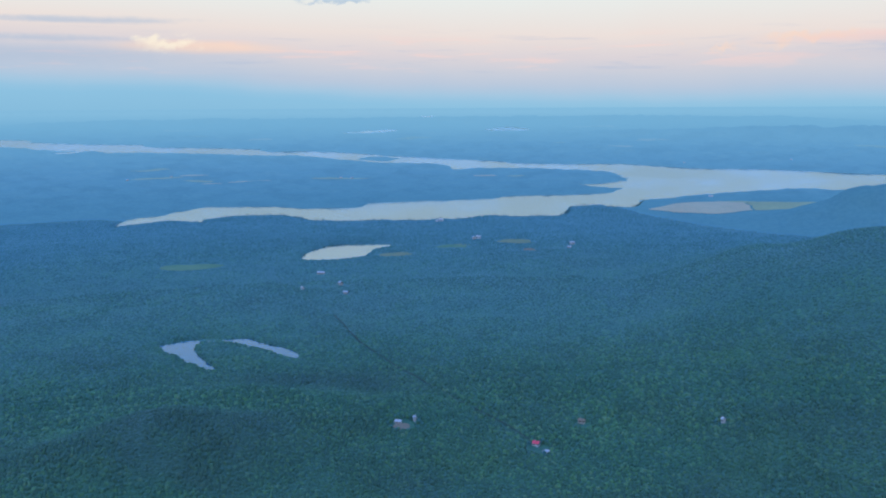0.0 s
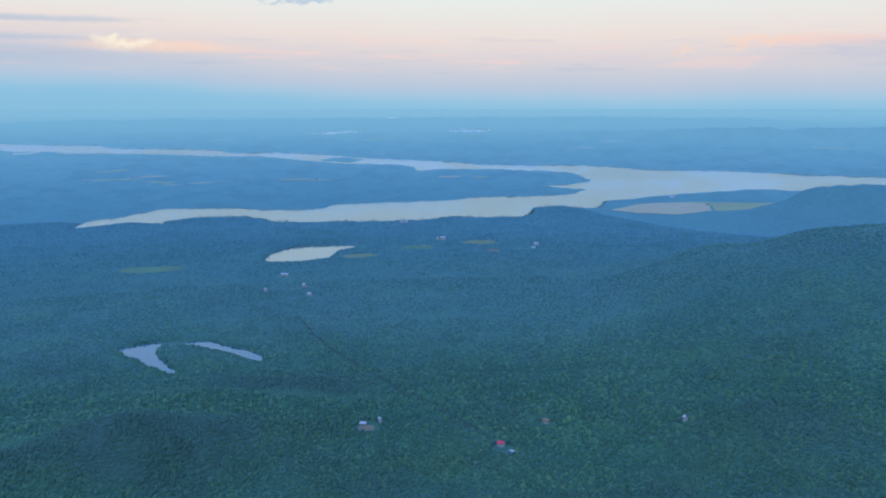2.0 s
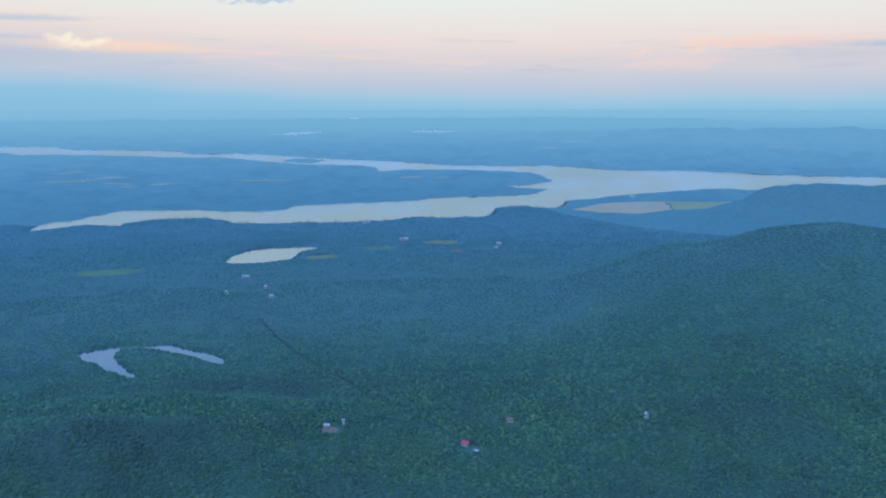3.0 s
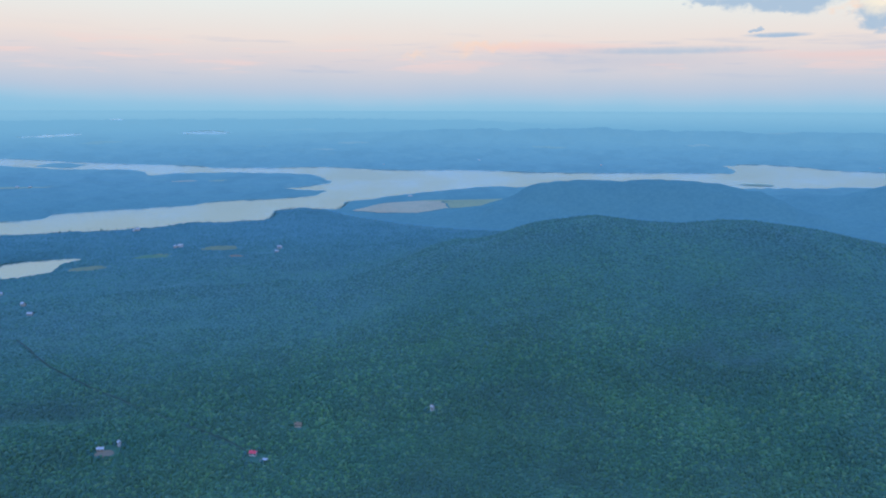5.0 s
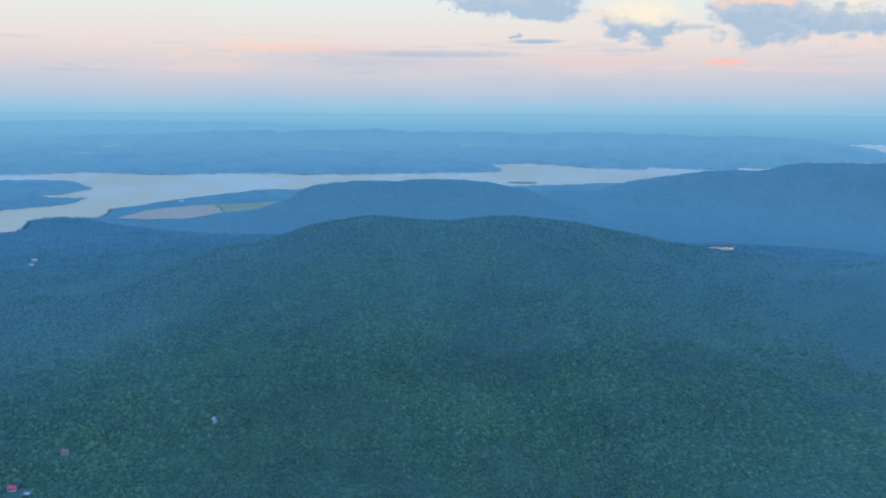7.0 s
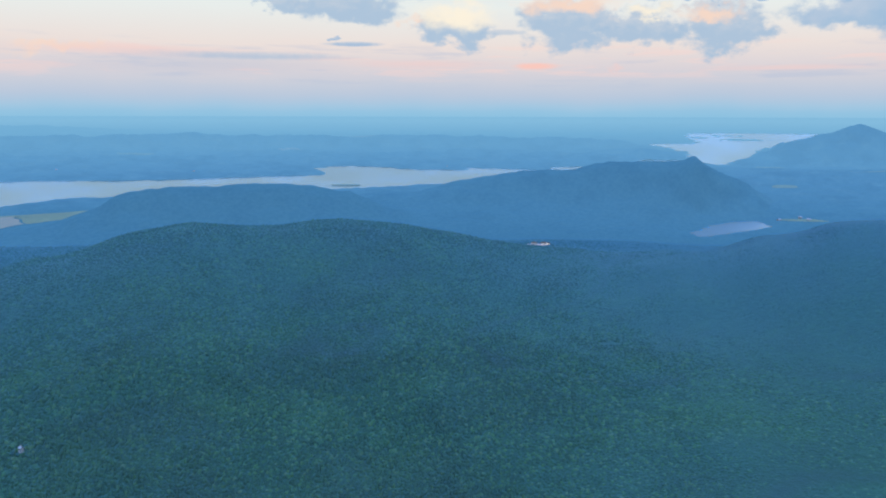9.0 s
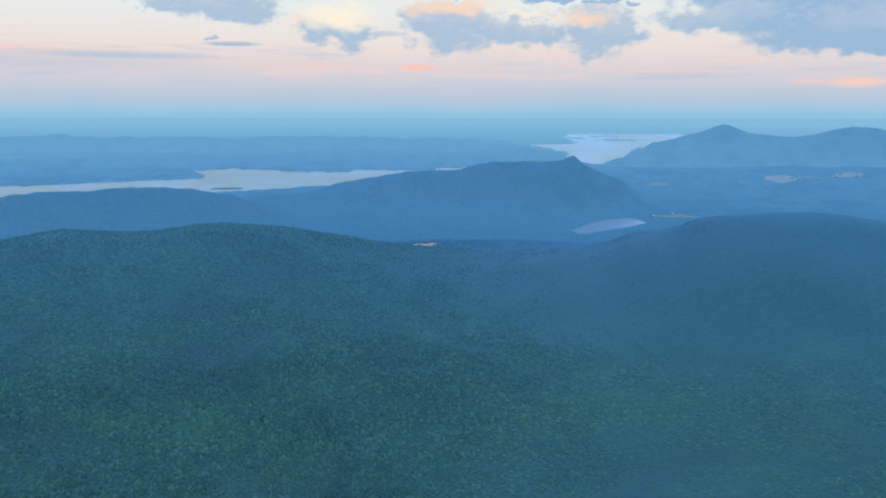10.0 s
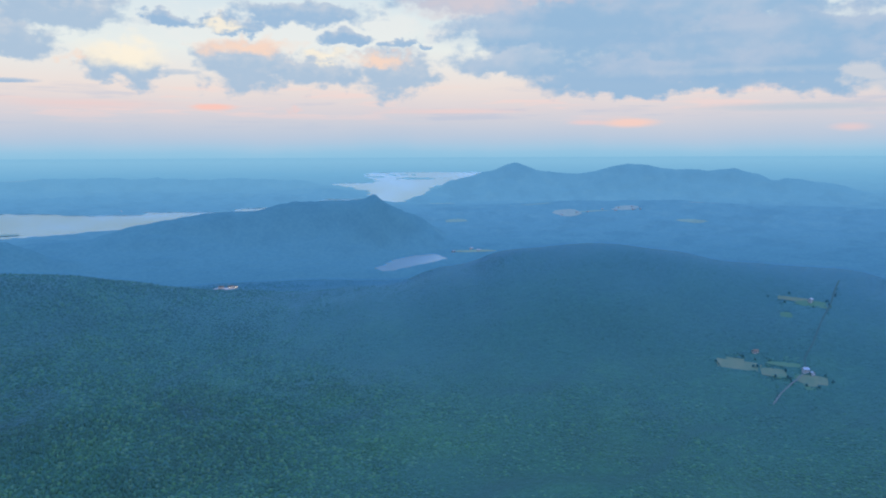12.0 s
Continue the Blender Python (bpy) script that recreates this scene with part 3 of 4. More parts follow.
# open land: x, y, half width across the line from the camera, half length along it
CLEARINGS = [
    (174, 1998, 54, 40), (21, 1930, 44, 34), (-105, 1827, 50, 30), (-517, 1684, 72, 40), (198, 1878, 18, 24), (268, 1899, 26, 18),
    (90, 750, 11, 13), (274, 779, 6, 6), (-40, 783, 13, 10), (-28, 792, 7, 6), (141, 811, 9, 7),
    (-253, 1470, 8, 10), (-171, 1432, 14, 12), (-189, 1508, 9, 9), (-240, 1612, 24, 16), (85, 2044, 18, 20), (306, 1952, 14, 16), (-9, 2362, 12, 16),
    (1650, 1202, 34, 26), (1102, 34, 25, 14), (1092, -8, 20, 10), (1113, -22, 24, 5), (1081, -54, 20, 13), (1280, -42, 34, 14), (1232, -24, 11, 8), (900, 545, 14, 10)]
TRACKS = {"woods_track": [(-171, 1268), (-112, 1110), (-60, 1006), (-16, 924), (27, 858), (65, 801), (84, 763)], "farm_drive": [(1022, -10), (1046, -18), (1070, -30), (1094, -43)],
          "hedge_strip": [(1106, -47), (1123, -47), (1175, -57), (1220, -67), (1290, -85), (1380, -100)]}
for way_name, way_points in TRACKS.items():
    half = 3.4 if way_name == "woods_track" else 2.0
    for (ax, ay), (bx, by) in zip(way_points, way_points[1:]):
        steps = int(math.hypot(bx - ax, by - ay) / 6)
        CLEARINGS += [(ax + (bx - ax) * k / steps, ay + (by - ay) * k / steps, half, half) for k in range(steps)]


def open_land(x, y):
    gone = np.zeros(x.shape, bool)
    wob = 0.15 * grain(x, y, 18)
    for cx, cy, ra, rb in CLEARINGS:
        near = np.flatnonzero((np.abs(x - cx) < ra + rb) & (np.abs(y - cy) < ra + rb))
        if len(near):
            a = math.atan2(cx, cy)
            dx, dy = x[near] - cx, y[near] - cy
            u, v = (dx * math.cos(a) - dy * math.sin(a)) / ra, (dx * math.sin(a) + dy * math.cos(a)) / rb
            gone[near] |= np.hypot(u, v) + wob[near] < 1
    return gone


# the ground: one sheet in rings round the valley, finer where it is seen
HEADINGS = np.radians(np.concatenate([np.arange(-34, 104, 0.15), np.arange(104, 326, 3.0)]))
SLOPES = np.concatenate([[89, 75, 60, 48, 40, 35], np.arange(31, 9, -0.22), np.arange(9, 5.4, -0.06), np.arange(5.4, 0.5, -0.035), [0.48, 0.42, 0.36, 0.3, 0.24, 0.18]])
REACH = EYE / np.tan(np.radians(SLOPES))
NR, NH = len(REACH), len(HEADINGS)
GX, GY = np.outer(REACH, np.sin(HEADINGS)).ravel(), np.outer(REACH, np.cos(HEADINGS)).ravel()
# the rings close at one point under the hovering camera
GX[:NH], GY[:NH] = 0.7, 0.4
EDGES = {n: lake_distance(GX, GY, n) for n in LAKES}
EDGE = np.min(list(EDGES.values()), axis=0)
GD = np.hypot(GX, GY)
GZ = land_height(GX, GY, EDGE)
# the far country begins past the near hills and the south arm of the long lake
MIDLINE = [(-34, 2560), (-17, 2600), (-16.4, 2650), (-12, 2655), (-8, 2660), (0, 2650), (6, 2700), (11, 2760), (14, 2500), (18, 2300), (24, 2150), (104, 2150)]
WOODS_END = np.interp(np.degrees(np.arctan2(GX, GY)), [a for a, d in MIDLINE], [d for a, d in MIDLINE])
# far woods have no single trees: their canopy is in the sheet
FAR_WOODS = smooth(-40, 90, GD - WOODS_END)
CANOPY = FAR_WOODS * smooth(0, 60, EDGE) * (4 + 2.5 * grain(GX, GY, 26) + 2 * grain(GX + 300, GY, 55))
for fx, fy, ra, rb, *_ in FAR_FIELDS:
    fa = math.atan2(fx, fy)
    fu, fv = ((GX - fx) * math.cos(fa) - (GY - fy) * math.sin(fa)) / ra, ((GX - fx) * math.sin(fa) + (GY - fy) * math.cos(fa)) / rb
    CANOPY *= smooth(1.0, 1.5, np.hypot(fu, fv))
for ring in (HAY_FIELD, PALE_FIELD):
    CANOPY *= smooth(0, 40, shore_distance(GX, GY, ring))
# under the single trees the sheet is the undergrowth between the crowns
CANOPY += (0.9 + 0.5 * smooth(800, 1250, GD)) * (1 - FAR_WOODS) * smooth(480, 560, GD) * smooth(2, 14, EDGE) * ~open_land(GX, GY)
GZ = GZ + CANOPY
GV = drawn_in(np.stack([GX, GY, GZ], 1))
ii, jj = np.meshgrid(np.arange(NR - 1), np.arange(NH), indexing="ij")
j2 = (jj + 1) % NH
GF = np.stack([ii * NH + jj, ii * NH + j2, (ii + 1) * NH + j2, (ii + 1) * NH + jj], -1).reshape(-1, 4)[:, ::-1]
limit = np.interp(np.degrees(HEADINGS[jj.ravel()]), [a for a, d in MIDLINE], [d for a, d in MIDLINE])
beyond = REACH[ii.ravel()] > limit


def sheet(name, faces, mat, verts=GV, attrs=None):
    used, inv = np.unique(faces, return_inverse=True)
    return mesh_object(name, verts[used], inv.reshape(faces.shape), mat, attrs={k: v[used] for k, v in (attrs or {}).items()})


ground = tagged(sheet("ground", GF[~beyond], M_WOODS, attrs={"spruce": haze_share(GX, GY), "pine": pine_gully_share(GX, GY)}), "wooded valley floor and hills under summer forest", "ground", kind="structure")
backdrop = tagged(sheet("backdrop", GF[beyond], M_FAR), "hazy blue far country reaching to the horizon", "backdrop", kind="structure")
FLAT = drawn_in(np.stack([GX, GY, np.zeros_like(GX)], 1))
names = list(EDGES)
owner = np.argmin([EDGES[n][GF].mean(1) for n in names], axis=0)
for k, lake in enumerate(names):
    e = EDGES[lake]
    dim_pond = lake in ("beaver_pond", "bog_pond")
    wet = (owner == k) & (e < 30 + 0.01 * GD)[GF].any(1) & (e < 10 + 0.03 * GD)[GF].all(1)
    tagged(sheet("water_" + lake, GF[wet], M_DIM_POND if dim_pond else M_TARN if lake == "hill_pond" else M_BRIGHT if lake in ("north_lake", "mill_lake", "outer_lake", "far_reach", "narrows") else M_WATER, FLAT), "dark still pond water among the trees" if dim_pond else "still pale lake water mirroring the dusk sky", "lake", kind="structure")

# ---------------------------------------------------------------- woods
def scatter(d0, d1, share, a0=-32, a1=101):
    """Places for trees between two distances; gaps grow with distance to fit the camera's view."""
    rs = np.random.RandomState(int(d0))
    xs, ys, gaps = [], [], []
    d = d0
    while d < d1:
        gap = d * share
        a = np.arange(radians(a0), radians(a1), gap / d)
        a = a + rs.uniform(-0.5, 0.5, len(a)) * gap / d + rs.rand() * gap / d
        r = d + rs.uniform(-0.48, 0.48, len(a)) * gap
        xs.append(r * np.sin(a))
        ys.append(r * np.cos(a))
        gaps.append(np.full(len(a), gap))
        d += gap
    return np.concatenate(xs), np.concatenate(ys), np.concatenate(gaps), rs


def crowns(name, x, y, gap, rs, rings, seg, label):
    """One mesh of many tree crowns, each a lumpy dome or spire of a few faces."""
    n = len(x)
    e = water_edge(x, y)
    ok = (e > 0.5) & ~open_land(x, y) & (np.hypot(x, y) < np.interp(np.degrees(np.arctan2(x, y)), [a for a, d in MIDLINE], [d for a, d in MIDLINE]))
    x, y, e, gap = x[ok], y[ok], e[ok], gap[ok]
    n = len(x)
    z = land_height(x, y, e)
    spire = rs.rand(n) < 0.08 + 0.2 * haze_share(x, y)
    size = 0.60 * gap * rs.uniform(0.7, 1.3, n) * np.where(spire, 0.75, 1.0)
    d, east = np.hypot(x, y), smooth(48, 72, np.degrees(np.arctan2(x, y)))
    # crowns are flattened far off and eastward to imitate the low contrast of haze
    tall = np.minimum(gap * 0.88 * (1.0 - 0.5 * smooth(800, 1350, d)) * (1 - 0.6 * east), 4.4 - 1.6 * smooth(1700, 2300, d)) * stand_lift(x, y) * rs.uniform(0.8, 1.16, n) * np.where(spire, 1.3, 1.0)
    turn = rs.uniform(0, 6.28, n)
    per = len(rings) * seg + 1
    v = np.zeros((n, per, 3))
    for k, (h, r, rs_) in enumerate(rings):
        for s in range(seg):
            a = turn + 6.2832 * (s + 0.5 * (k % 2)) / seg
            rad = size * np.where(spire, rs_, r) * rs.uniform(0.72, 1.22, n)
            v[:, k * seg + s] = np.stack([x + rad * np.cos(a), y + rad * np.sin(a), z + tall * (h + rs.uniform(-0.07, 0.07, n))], 1)
    v[:, -1] = np.stack([x + rs.uniform(-0.25, 0.25, n) * size, y + rs.uniform(-0.25, 0.25, n) * size, z + tall], 1)
    f = []
    for k in range(len(rings) - 1):
        for s in range(seg):
            a, b, c, d = k * seg + s, k * seg + (s + 1) % seg, (k + 1) * seg + s, (k + 1) * seg + (s + 1) % seg
            f += [(a, b, c), (b, d, c)]
    top = (len(rings) - 1) * seg
    f += [(top + s, top + (s + 1) % seg, per - 1) for s in range(seg)]
    faces = (np.array(f)[None] + (np.arange(n) * per)[:, None, None]).reshape(-1, 3)
    # haze share painted into the crowns' colour
    share = np.repeat(haze_share(x, y), per)
    ob = mesh_object(name, drawn_in(v.reshape(-1, 3)), faces, M_CROWN, attrs={"spruce": share, "pine": np.repeat(pine_gully_share(x, y), per)})
    return tagged(ob, label, "forest", kind="stuff")


ROUND, LOW = [(0.12, 1.0, 1.0), (0.74, 0.72, 0.55)], [(0.30, 1.0, 0.95)]
crowns("near_woods", *scatter(540, 1000, 0.0048), ROUND, 6, "dense green summer canopy of broadleaved trees")
crowns("slope_woods", *scatter(1000, 1560, 0.0043), ROUND, 5, "dense green canopy of mixed trees on the hillsides")
crowns("far_woods", *scatter(1560, 2900, 0.0042), LOW, 5, "blue-green canopy of spruce and maple beyond the hills")

# ---------------------------------------------------------------- open land
def field(name, x, y, ra, rb, mat, label, lift=0.8, seg=28, rough=0.26):
    """A patch of open land that follows the ground, with an uneven edge."""
    rs = np.random.RandomState(abs(int(x * 7 + y)) % 99991)
    a = math.atan2(x, y)
    wob = 1 + rough * np.interp(np.arange(seg), np.arange(0, seg + 1, 4), np.append(rs.uniform(-1, 1, seg // 4), 0)) + 0.05 * rs.uniform(-1, 1, seg)
    if x > 1000:
        ra, rb = ra * 1.15, rb * 1.15
    px, py = [x], [y]
    for k in (0.35, 0.7, 1.0):
        for s in range(seg):
            c = 2 * math.pi * s / seg
            u, v = ra * k * wob[s] * math.cos(c), rb * k * wob[s] * math.sin(c)
            px.append(x + u * math.cos(a) + v * math.sin(a))
            py.append(y - u * math.sin(a) + v * math.cos(a))
    px, py = np.array(px), np.array(py)
    d = np.hypot(px, py)
    z = np.maximum(land_height(px, py), 0) + lift
    f = [(0, 1 + s, 1 + (s + 1) % seg) for s in range(seg)]
    for k in range(2):
        for s in range(seg):
            p, q = 1 + k * seg + s, 1 + k * seg + (s + 1) % seg
            f += [(p, p + seg, q + seg), (p, q + seg, q)]
    return tagged(mesh_object(name, drawn_in(np.stack([px, py, z], 1)), np.array(f)[:, ::-1], mat), label, "field", kind="structure")


field("field", 174, 1998, 46, 30, M_HAY, "mown tan hay field among the woods")
field("field", 21, 1930, 36, 26, M_GRASS, "rough green pasture with tan edges")
field("field", 50, 1962, 24, 16, M_HAY, "narrow strip of mown hay")
field("field", -105, 1827, 44, 24, M_HAY, "tan meadow beside the pond")
field("field", -517, 1684, 66, 34, M_GRASS, "light green meadow in the woods")
field("field", 198, 1878, 15, 18, M_SOIL, "bare reddish ploughed plot")
field("field", 268, 1899, 22, 13, M_GRASS, "green yard by a farm")
field("field", 1102, 34, 24, 13, M_HAY, "tan mown field on the valley side")
field("field", 1093, -5, 20, 9, M_HAY, "narrow tan field beside a hedge")
field("field", 1087, -24, 14, 6, M_GRASS, "green strip of grass beside a hedge")
field("field", 1113, -22, 20, 3.5, M_GRASS, "long thin green grass strip")
field("field", 1081, -54, 18, 11, M_HAY, "dry yard grass round the farm house")
field("field", 1068, -46, 10, 7, M_GRASS, "green lawn below the farm house")
field("field", 1288, -28, 26, 11, M_HAY, "pale hay field with scattered trees")
field("field", 1272, -62, 22, 9, M_GRASS, "green farm yard grass")
field("field", 1232, -24, 9, 6, M_GRASS, "small green clearing")
field("field", 1640, 1206, 22, 14, M_PALE, "pale bare gravel yard")
field("field", -41, 779, 8, 6, M_SOIL, "bare brown earth before a house")
field("field", 96, 744, 4.2, 5, M_GRAVEL, "grey gravel drive below a house")
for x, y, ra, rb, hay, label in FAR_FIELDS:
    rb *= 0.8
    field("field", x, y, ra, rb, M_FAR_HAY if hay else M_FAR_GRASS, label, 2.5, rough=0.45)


def ring_field(name, ring, mat, label):
    """A larger field with given corners, cut into a fan of rings."""
    pts = []
    for (ax, ay), (bx, by) in zip(ring, ring[1:] + ring[:1]):
        pts += [(ax + (bx - ax) * k / 5, ay + (by - ay) * k / 5) for k in range(5)]
    pts = np.array(pts, float)
    mid, n = pts.mean(0), len(pts)
    pts += 9 * np.stack([grain(pts[:, 0], pts[:, 1], 40), grain(pts[:, 1], pts[:, 0], 40)], 1)
    p = np.concatenate([[mid]] + [mid + (pts - mid) * k for k in (0.33, 0.66, 1.0)])
    z = np.maximum(land_height(p[:, 0], p[:, 1]), 0) + 2.5
    f = [(0, 1 + s, 1 + (s + 1) % n) for s in range(n)]
    for k in range(2):
        for s in range(n):
            a, b = 1 + k * n + s, 1 + k * n + (s + 1) % n
            f += [(a, a + n, b + n), (a, b + n, b)]
    return tagged(mesh_object(name, drawn_in(np.concatenate([p, z[:, None]], 1)), np.array(f), mat), label, "field", kind="structure")


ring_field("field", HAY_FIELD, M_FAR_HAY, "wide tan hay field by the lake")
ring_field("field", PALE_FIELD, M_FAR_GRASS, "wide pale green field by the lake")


def track(name, pts, half, mat, label):
    """A strip of road or track laid on the ground."""
    fine = []
    for (ax, ay), (bx, by) in zip(pts, pts[1:]):
        fine += [(ax + (bx - ax) * k / 12, ay + (by - ay) * k / 12) for k in range(12)]
    fine = np.array(fine + [pts[-1]], float)
    fine += 2.0 * np.stack([grain(fine[:, 0], fine[:, 1], 45), grain(fine[:, 1], fine[:, 0], 45)], 1)
    t = np.gradient(fine, axis=0)
    t /= np.linalg.norm(t, axis=1)[:, None]
    side = np.stack([t[:, 1], -t[:, 0]], 1) * half
    p = np.concatenate([fine - side, fine + side])
    z = land_height(p[:, 0], p[:, 1]) + 1.8
    n = len(fine)
    f = [(k, k + n, k + n + 1, k + 1) for k in range(n - 1)]
    return tagged(mesh_object(name, drawn_in(np.concatenate([p, z[:, None]], 1)), np.array(f)[:, ::-1], mat), label, "road", kind="structure")


track("road_woods_track", TRACKS["woods_track"], 1.0, M_ROAD, "dirt track cut through the woods, tree shade painted into its colour")
track("road_farm_drive", TRACKS["farm_drive"], 1.1, M_GRAVEL, "pale gravel drive leading to a farm house")
# added dark strip in place of rows of dark hedge trees
track("strip_for_hedges", TRACKS["hedge_strip"], 1.2, M_HEDGE, "narrow dark strip standing in for rows of hedge trees")


# ---------------------------------------------------------------- houses
def part(name, bm, mat, parent, label=""):
    me = bpy.data.meshes.new(name)
    bm.to_mesh(me)
    bm.free()
    me.materials.append(mat)
    ob = new(name, me)
    ob.parent = parent
    if label:
        ob["label"] = label
    return ob


def box(cx, cy, cz, sx, sy, sz, bevel=0.0):
    bm = bmesh.new()
    bmesh.ops.create_cube(bm, size=1.0, matrix=Matrix.Translation((cx, cy, cz)) @ Matrix.Diagonal((sx, sy, sz, 1)))
    if bevel:
        bmesh.ops.bevel(bm, geom=bm.edges[:], offset=bevel, segments=1, affect="EDGES")
    return bm


def prism(profile, y0, y1):
    """A closed solid: a profile in x and z, drawn out along y."""
    bm = bmesh.new()
    a = [bm.verts.new((x, y0, z)) for x, z in profile]
    b = [bm.verts.new((x, y1, z)) for x, z in profile]
    bm.faces.new(a)
    bm.faces.new(b[::-1])
    for k in range(len(a)):
        j = (k + 1) % len(a)
        bm.faces.new((a[j], a[k], b[k], b[j]))
    bmesh.ops.recalc_face_normals(bm, faces=bm.faces)
    return bm


def house(name, x, y, turn, wide, long_, high, wall_mat, roof_mat, label, category="house", chimney=True, lit=False):
    """A gabled house on its own plot: wide across the gable, long_ along the ridge."""
    base = drawn_in(np.array([[x, y, float(np.maximum(land_height(np.array([x]), np.array([y])), 0)[0]) + 0.9]]))[0]
    k = math.hypot(base[0], base[1]) / math.hypot(x, y)
    if math.hypot(x, y) < 1400:
        wide, long_, high = wide * 0.82, long_ * 0.82, high * 0.9
    home = new(name)
    home.matrix_world = Matrix.Translation(base) @ Matrix.Rotation(radians(turn), 4, "Z") @ Matrix.Scale(k, 4)
    w2, l2, rise = wide / 2, long_ / 2, wide * 0.36
    part("wall", prism([(-w2, -1.5), (w2, -1.5), (w2, high), (0, high + rise), (-w2, high)], -l2, l2), wall_mat, home)
    over, th = 0.5, 0.22
    drop = rise * over / w2
    for s in (-1, 1):
        part("roof", prism([(0, high + rise + 0.02), (s * (w2 + over), high - drop + 0.02), (s * (w2 + over), high - drop + th), (0, high + rise + th)], -l2 - 0.4, l2 + 0.4), roof_mat, home)
    if chimney:
        part("chimney", box(w2 * 0.35, l2 * 0.4, high + rise + 0.2, 0.7, 0.7, 1.6, 0.05), M_TAN, home, "brick chimney")
    part("door", box(w2 + 0.03, -l2 * 0.25, 1.05, 0.08, 1.0, 2.1, 0.02), M_TAN, home, "plain wooden door")
    for s in (-1, 1):
        for v in (-0.62, 0.15, 0.62):
            win = part("window", box(s * (w2 + 0.03), l2 * v, high * 0.55, 0.08, 1.1, 1.3, 0.02), M_WHITE, home, "white window frame")
            part("pane", box(s * (w2 + 0.08), l2 * v, high * 0.55, 0.03, 0.9, 1.1), M_LAMP if lit else M_GLASS, win)
    for s in (-1, 1):
        win = part("window", box(0, s * (l2 + 0.03), high + rise * 0.3, 0.9, 0.08, 1.1, 0.02), M_WHITE, home, "white gable window")
        part("pane", box(0, s * (l2 + 0.08), high + rise * 0.3, 0.7, 0.03, 0.9), M_LAMP if lit else M_GLASS, win)
    return tagged(home, label, category)


house("house", 88, 757, 62, 5.4, 7.6, 2.6, M_WHITE, M_RED, "white wooden house with a bright red roof in the woods")
house("garage", 97, 741, 55, 3.2, 5.0, 2.0, M_TAN, M_SLATE, "low grey garage beside a gravel drive", "garage", False)
house("house", -45, 786, 80, 4.0, 7.5, 2.0, M_TAN, M_SLATE, "long low pale house on bare earth")
house("house", -29, 793, 10, 3.6, 4.4, 3.6, M_WHITE, M_SLATE, "tall narrow white house among trees")
house("cottage", 274, 781, 15, 3.8, 4.6, 4.2, M_WHITE, M_WHITE, "small white cottage alone in the woods")
house("house", 141, 815, 70, 5.0, 8.0, 2.6, M_TAN, M_SOIL, "low house with a faded red-brown roof")
house("house", -253, 1473, 40, 4.5, 5.5, 3.4, M_WHITE, M_WHITE, "small white house in a wooded clearing")
house("house", -171, 1436, 75, 5.0, 8.0, 2.8, M_WHITE, M_SLATE, "white house with a grey roof in the valley")
house("house", -189, 1511, 30, 6.0, 9.0, 3.6, M_TAN, M_SLATE, "tan house half hidden by trees")
house("barn", -240, 1615, 85, 5.0, 14.0, 2.4, M_TAN, M_SLATE, "long pale barn near the pond", "barn", False)
house("house", 88, 2050, 70, 7.0, 12.0, 4.0, M_WHITE, M_WHITE, "white farm house by a meadow")
house("house", 76, 2042, 20, 6.0, 9.0, 3.6, M_TAN, M_SLATE, "tan farm building by a meadow")
house("barn", 306, 1956, 80, 6.0, 11.0, 3.6, M_WHITE, M_WHITE, "large white barn among fields", "barn", False)
house("house", 291, 1900, 75, 5.0, 9.0, 3.2, M_TAN, M_SLATE, "small farm house in a green yard")
house("house", -5, 2368, 70, 7.0, 12.0, 4.0, M_WHITE, M_WHITE, "white lake house near the shore")
house("house", -16, 2352, 20, 6.0, 10.0, 3.6, M_WHITE, M_SLATE, "white cottage near the shore")
house("farm_house", 1099, -46, 30, 6.5, 9.0, 4.6, M_WHITE, M_SLATE, "white farm house with a grey roof beside a drive")
house("farm_house", 1095, -54, 110, 4.5, 6.5, 3.0, M_WHITE, M_WHITE, "white outbuilding behind the farm house", "outbuilding", False)
house("barn", 1130, 13, 40, 5.5, 9.0, 3.4, M_TAN, M_SOIL, "weathered red-brown barn at a field edge", "barn", False)
house("farm_house", 1279, -56, 75, 6.0, 11.0, 3.6, M_WHITE, M_WHITE, "white farm house in a hay field")
house("mill", 1658, 1197, 50, 7.0, 12.0, 4.0, M_PALE, M_SOIL, "pale mill building with lit windows in a gravel yard", "mill", False, True)
house("shed", 1640, 1212, 60, 7.0, 12.0, 3.6, M_PALE, M_SOIL, "low reddish shed in a gravel yard", "shed", False)
house("shed", 1668, 1190, 20, 5.0, 7.0, 3.4, M_PALE, M_SOIL, "small white shed beside the mill", "shed", False, True)
house("house", 940, 2925, 70, 9, 15, 4.5, M_WHITE, M_WHITE, "white farm house at the field's edge")
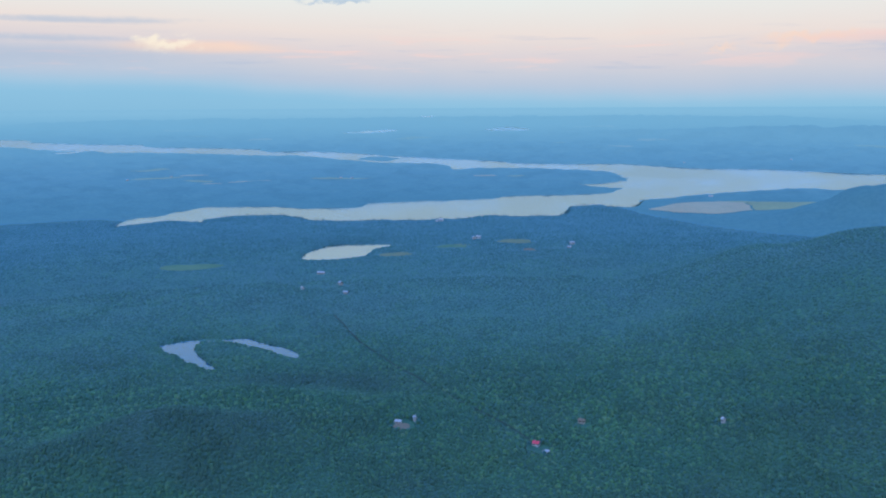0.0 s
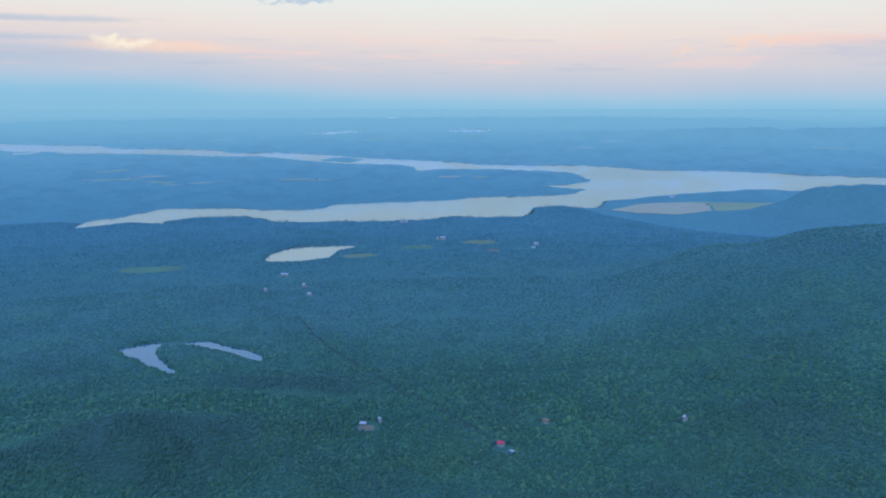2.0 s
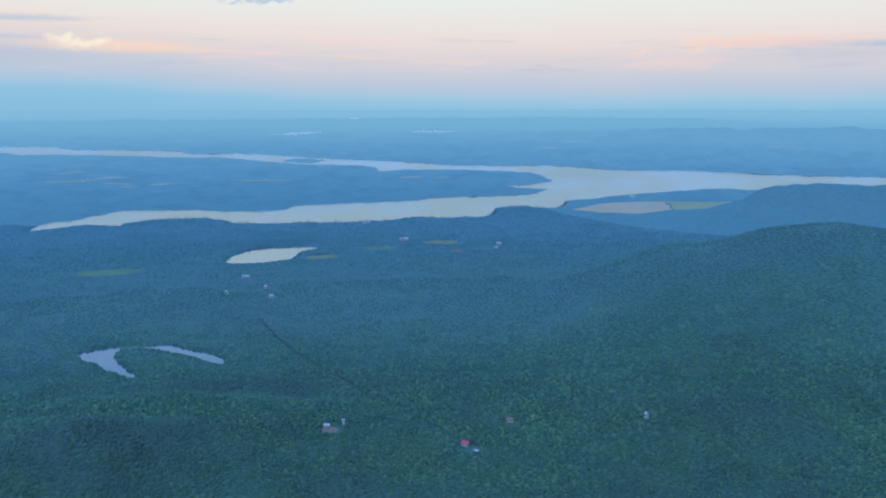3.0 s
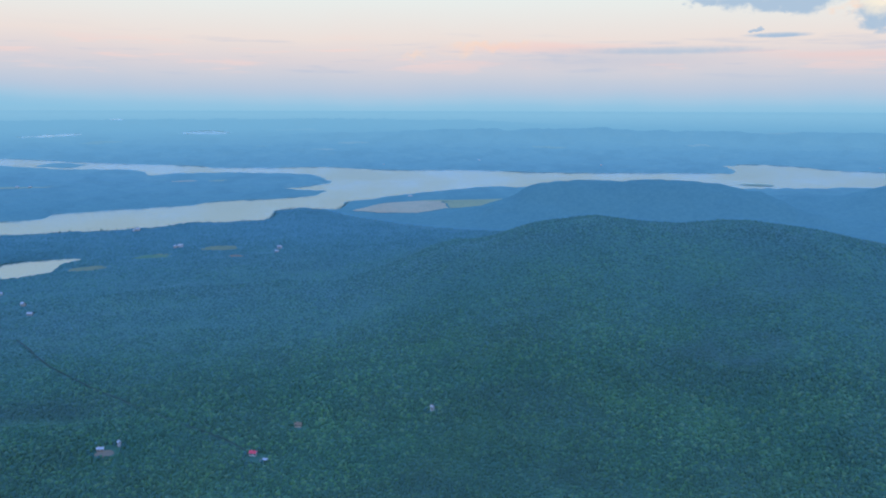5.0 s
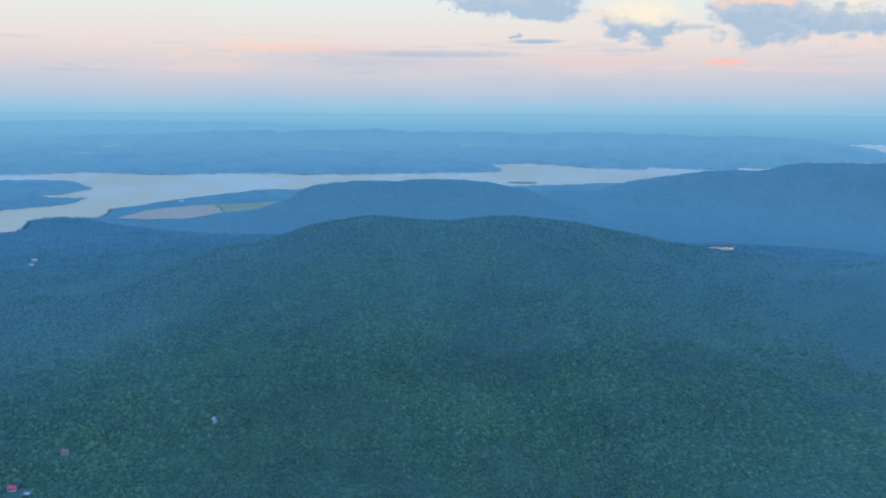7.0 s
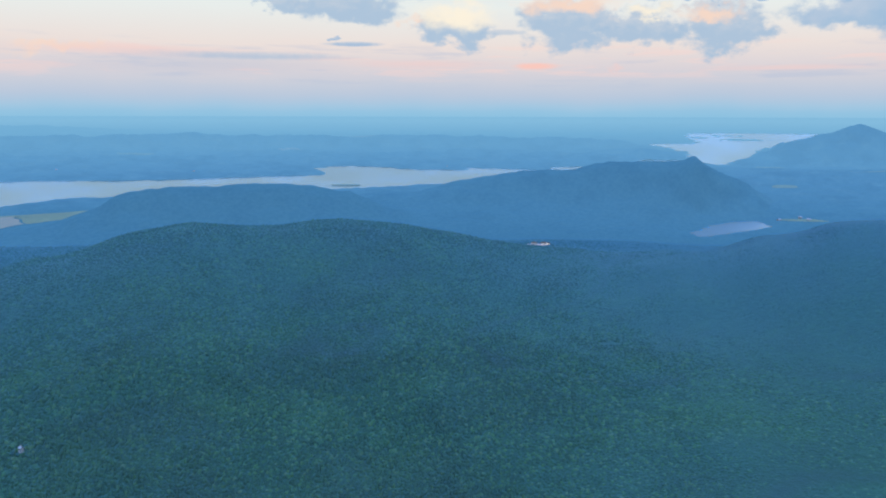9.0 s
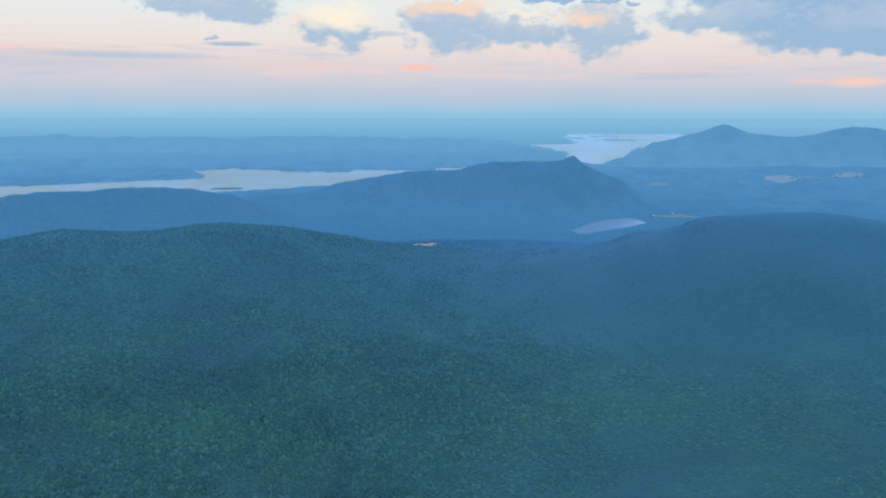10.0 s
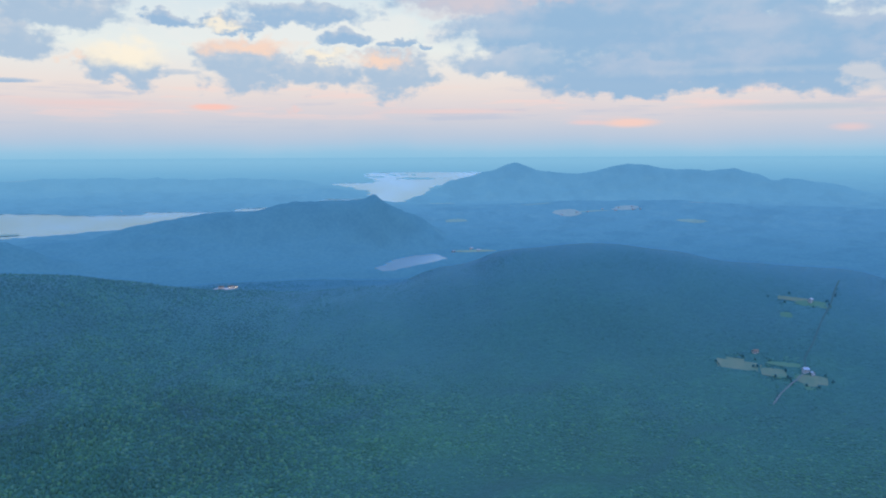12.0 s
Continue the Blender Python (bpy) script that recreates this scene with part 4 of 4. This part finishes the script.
for x, y, turn, label in [(-1400, 3720, 70, "far white house on the peninsula"), (-1260, 3890, 60, "far white house by a field"), (-460, 3790, 80, "far white house by a field"), (-410, 3770, 70, "far white house by a field"),
                          (1337, 4656, 60, "far white house on the lake shore"), (2016, 4861, 70, "far white house above the lake"), (3863, 3534, 60, "far white house on the lake shore"), (2533, 4262, 50, "far white house above the lake"),
                          (4110, 900, 60, "far white village house"), (4270, 720, 70, "far white village house"), (4210, 640, 60, "far pale village house"), (2680, 950, 50, "far pale house by the pond"), (2600, 985, 70, "far pale house by the pond"), (2655, 915, 30, "far pale house by the pond"),
                          (4045, 960, 20, "far pale village house"), (4130, 850, 75, "far pale village house"), (4200, 790, 35, "far white village house"), (4170, 720, 60, "far white village house"), (4240, 610, 80, "far pale village house"), (4300, 660, 15, "far white village house")]:
    house("house", x, y, turn, 7, 12, 4.0, M_TAN, M_WHITE, label)


# ---------------------------------------------------------------- single trees round the houses and fields
def tree_model(name, seed, tall, spread, pointed):
    """A tree with a tapered trunk, limbs and a crown of many leafy clumps."""
    rs = random.Random(seed)
    root = new(name)
    bm = bmesh.new()
    bmesh.ops.create_cone(bm, cap_ends=True, segments=6, radius1=0.22, radius2=0.07, depth=tall * 0.85, matrix=Matrix.Translation((0, 0, tall * 0.425)))
    for k in range(5):
        a, h = k * 1.257 + rs.random(), tall * rs.uniform(0.3, 0.6)
        m = Matrix.Translation((0, 0, h)) @ Matrix.Rotation(a, 4, "Z") @ Matrix.Rotation(radians(55), 4, "Y") @ Matrix.Translation((0, 0, spread * 0.4))
        bmesh.ops.create_cone(bm, cap_ends=False, segments=4, radius1=0.09, radius2=0.03, depth=spread * 0.8, matrix=m)
    part("trunk", bm, M_BARK, root, "grey-brown trunk with limbs")
    bm = bmesh.new()
    for k in range(16):
        u = (k + 0.5) / 16
        r = spread * ((1 - u) * 0.95 + 0.05 if pointed else math.sin(math.pi * (0.12 + 0.8 * u)) * 0.75)
        a = k * 2.4 + rs.uniform(-0.4, 0.4)
        size = spread * (rs.uniform(0.22, 0.34) if pointed else rs.uniform(0.34, 0.52))
        m = Matrix.Translation((r * math.cos(a) * rs.uniform(0.5, 1), r * math.sin(a) * rs.uniform(0.5, 1), tall * (0.12 + 0.8 * u))) @ Matrix.Rotation(rs.uniform(0, 3), 4, "Z") @ Matrix.Diagonal((size, size, size * 0.75, 1))
        made = bmesh.ops.create_icosphere(bm, subdivisions=1, radius=1.0, matrix=m)
        for v in made["verts"]:
            v.co += Vector((rs.uniform(-1, 1), rs.uniform(-1, 1), rs.uniform(-1, 1))) * size * 0.28
    crown = part("crown", bm, M_CROWN, root)
    # the same painted haze tint on these single crowns
    crown.data.attributes.new("spruce", "FLOAT", "POINT").data.foreach_set("value", np.full(len(crown.data.vertices), 0.85, np.float32))
    return root


MODELS = [tagged(tree_model("maple_tree", 3, 4.2, 2.0, False), "round green maple tree at the edge of a clearing", "tree", "trees round the clearings"),
          tagged(tree_model("birch_tree", 5, 4.0, 1.5, False), "slim light green birch tree at a clearing", "tree", "trees round the clearings"),
          tagged(tree_model("spruce_tree", 8, 5.0, 1.4, True), "dark pointed spruce tree at a clearing", "tree", "trees round the clearings")]
rs = random.Random(21)
first = [True, True, True]
YARDS = [(90, 750, 12, 14, 14), (274, 779, 6.5, 7, 8), (-40, 783, 14, 11, 16), (141, 811, 9.5, 8, 8), (1102, 34, 25, 14, 8), (1092, -8, 20, 10, 9), (1081, -54, 20, 13, 9), (1280, -42, 33, 14, 12), (-253, 1470, 9, 10, 8), (-171, 1432, 14, 12, 10), (1650, 1202, 33, 25, 14)]
for cx, cy, ra, rb, count in YARDS:
    a = math.atan2(cx, cy)
    for k in range(count * 2 // 3):
        c = rs.uniform(0, 2 * math.pi)
        s = rs.uniform(0.9, 1.35)
        u, v = ra * s * math.cos(c), rb * s * math.sin(c)
        x, y = cx + u * math.cos(a) + v * math.sin(a), cy - u * math.sin(a) + v * math.cos(a)
        p = drawn_in(np.array([[x, y, float(land_height(np.array([x]), np.array([y]))[0]) - 0.2]]))[0]
        kind = rs.choice([0, 0, 1, 2])
        m = Matrix.Translation(p) @ Matrix.Rotation(rs.uniform(0, 6.28), 4, "Z")
        if first[kind]:
            MODELS[kind].matrix_basis, first[kind] = m @ Matrix.Scale(SCALE, 4), False
        else:
            copy_thing(MODELS[kind], m)


# ---------------------------------------------------------------- tall pines along the near shore of the long lake
pine = tagged(tree_model("shore_pine", 13, 7.5, 2.4, True), "tall dark pine standing on the lake shore", "tree", "pines on the lake shore")
shore = [p for p in NEAR_SHORE if p[0] < 720 and p[1] < 2910][:-6]
placed = 0
for (ax, ay), (bx, by) in zip(shore, shore[1:]):
    for k in range(max(1, int(math.hypot(bx - ax, by - ay) / 17))):
        u = rs.random()
        x, y = ax + (bx - ax) * u, ay + (by - ay) * u
        pull = 1 - rs.uniform(12, 30) / math.hypot(x, y)
        x, y = x * pull, y * pull
        ground_z = float(max(land_height(np.array([x]), np.array([y]))[0], 0))
        m = Matrix.Translation(drawn_in(np.array([[x, y, ground_z]]))[0]) @ Matrix.Rotation(rs.uniform(0, 6.28), 4, "Z")
        if placed == 0:
            pine.matrix_basis = m @ Matrix.Scale(SCALE, 4)
        else:
            copy_thing(pine, m)
        placed += 1
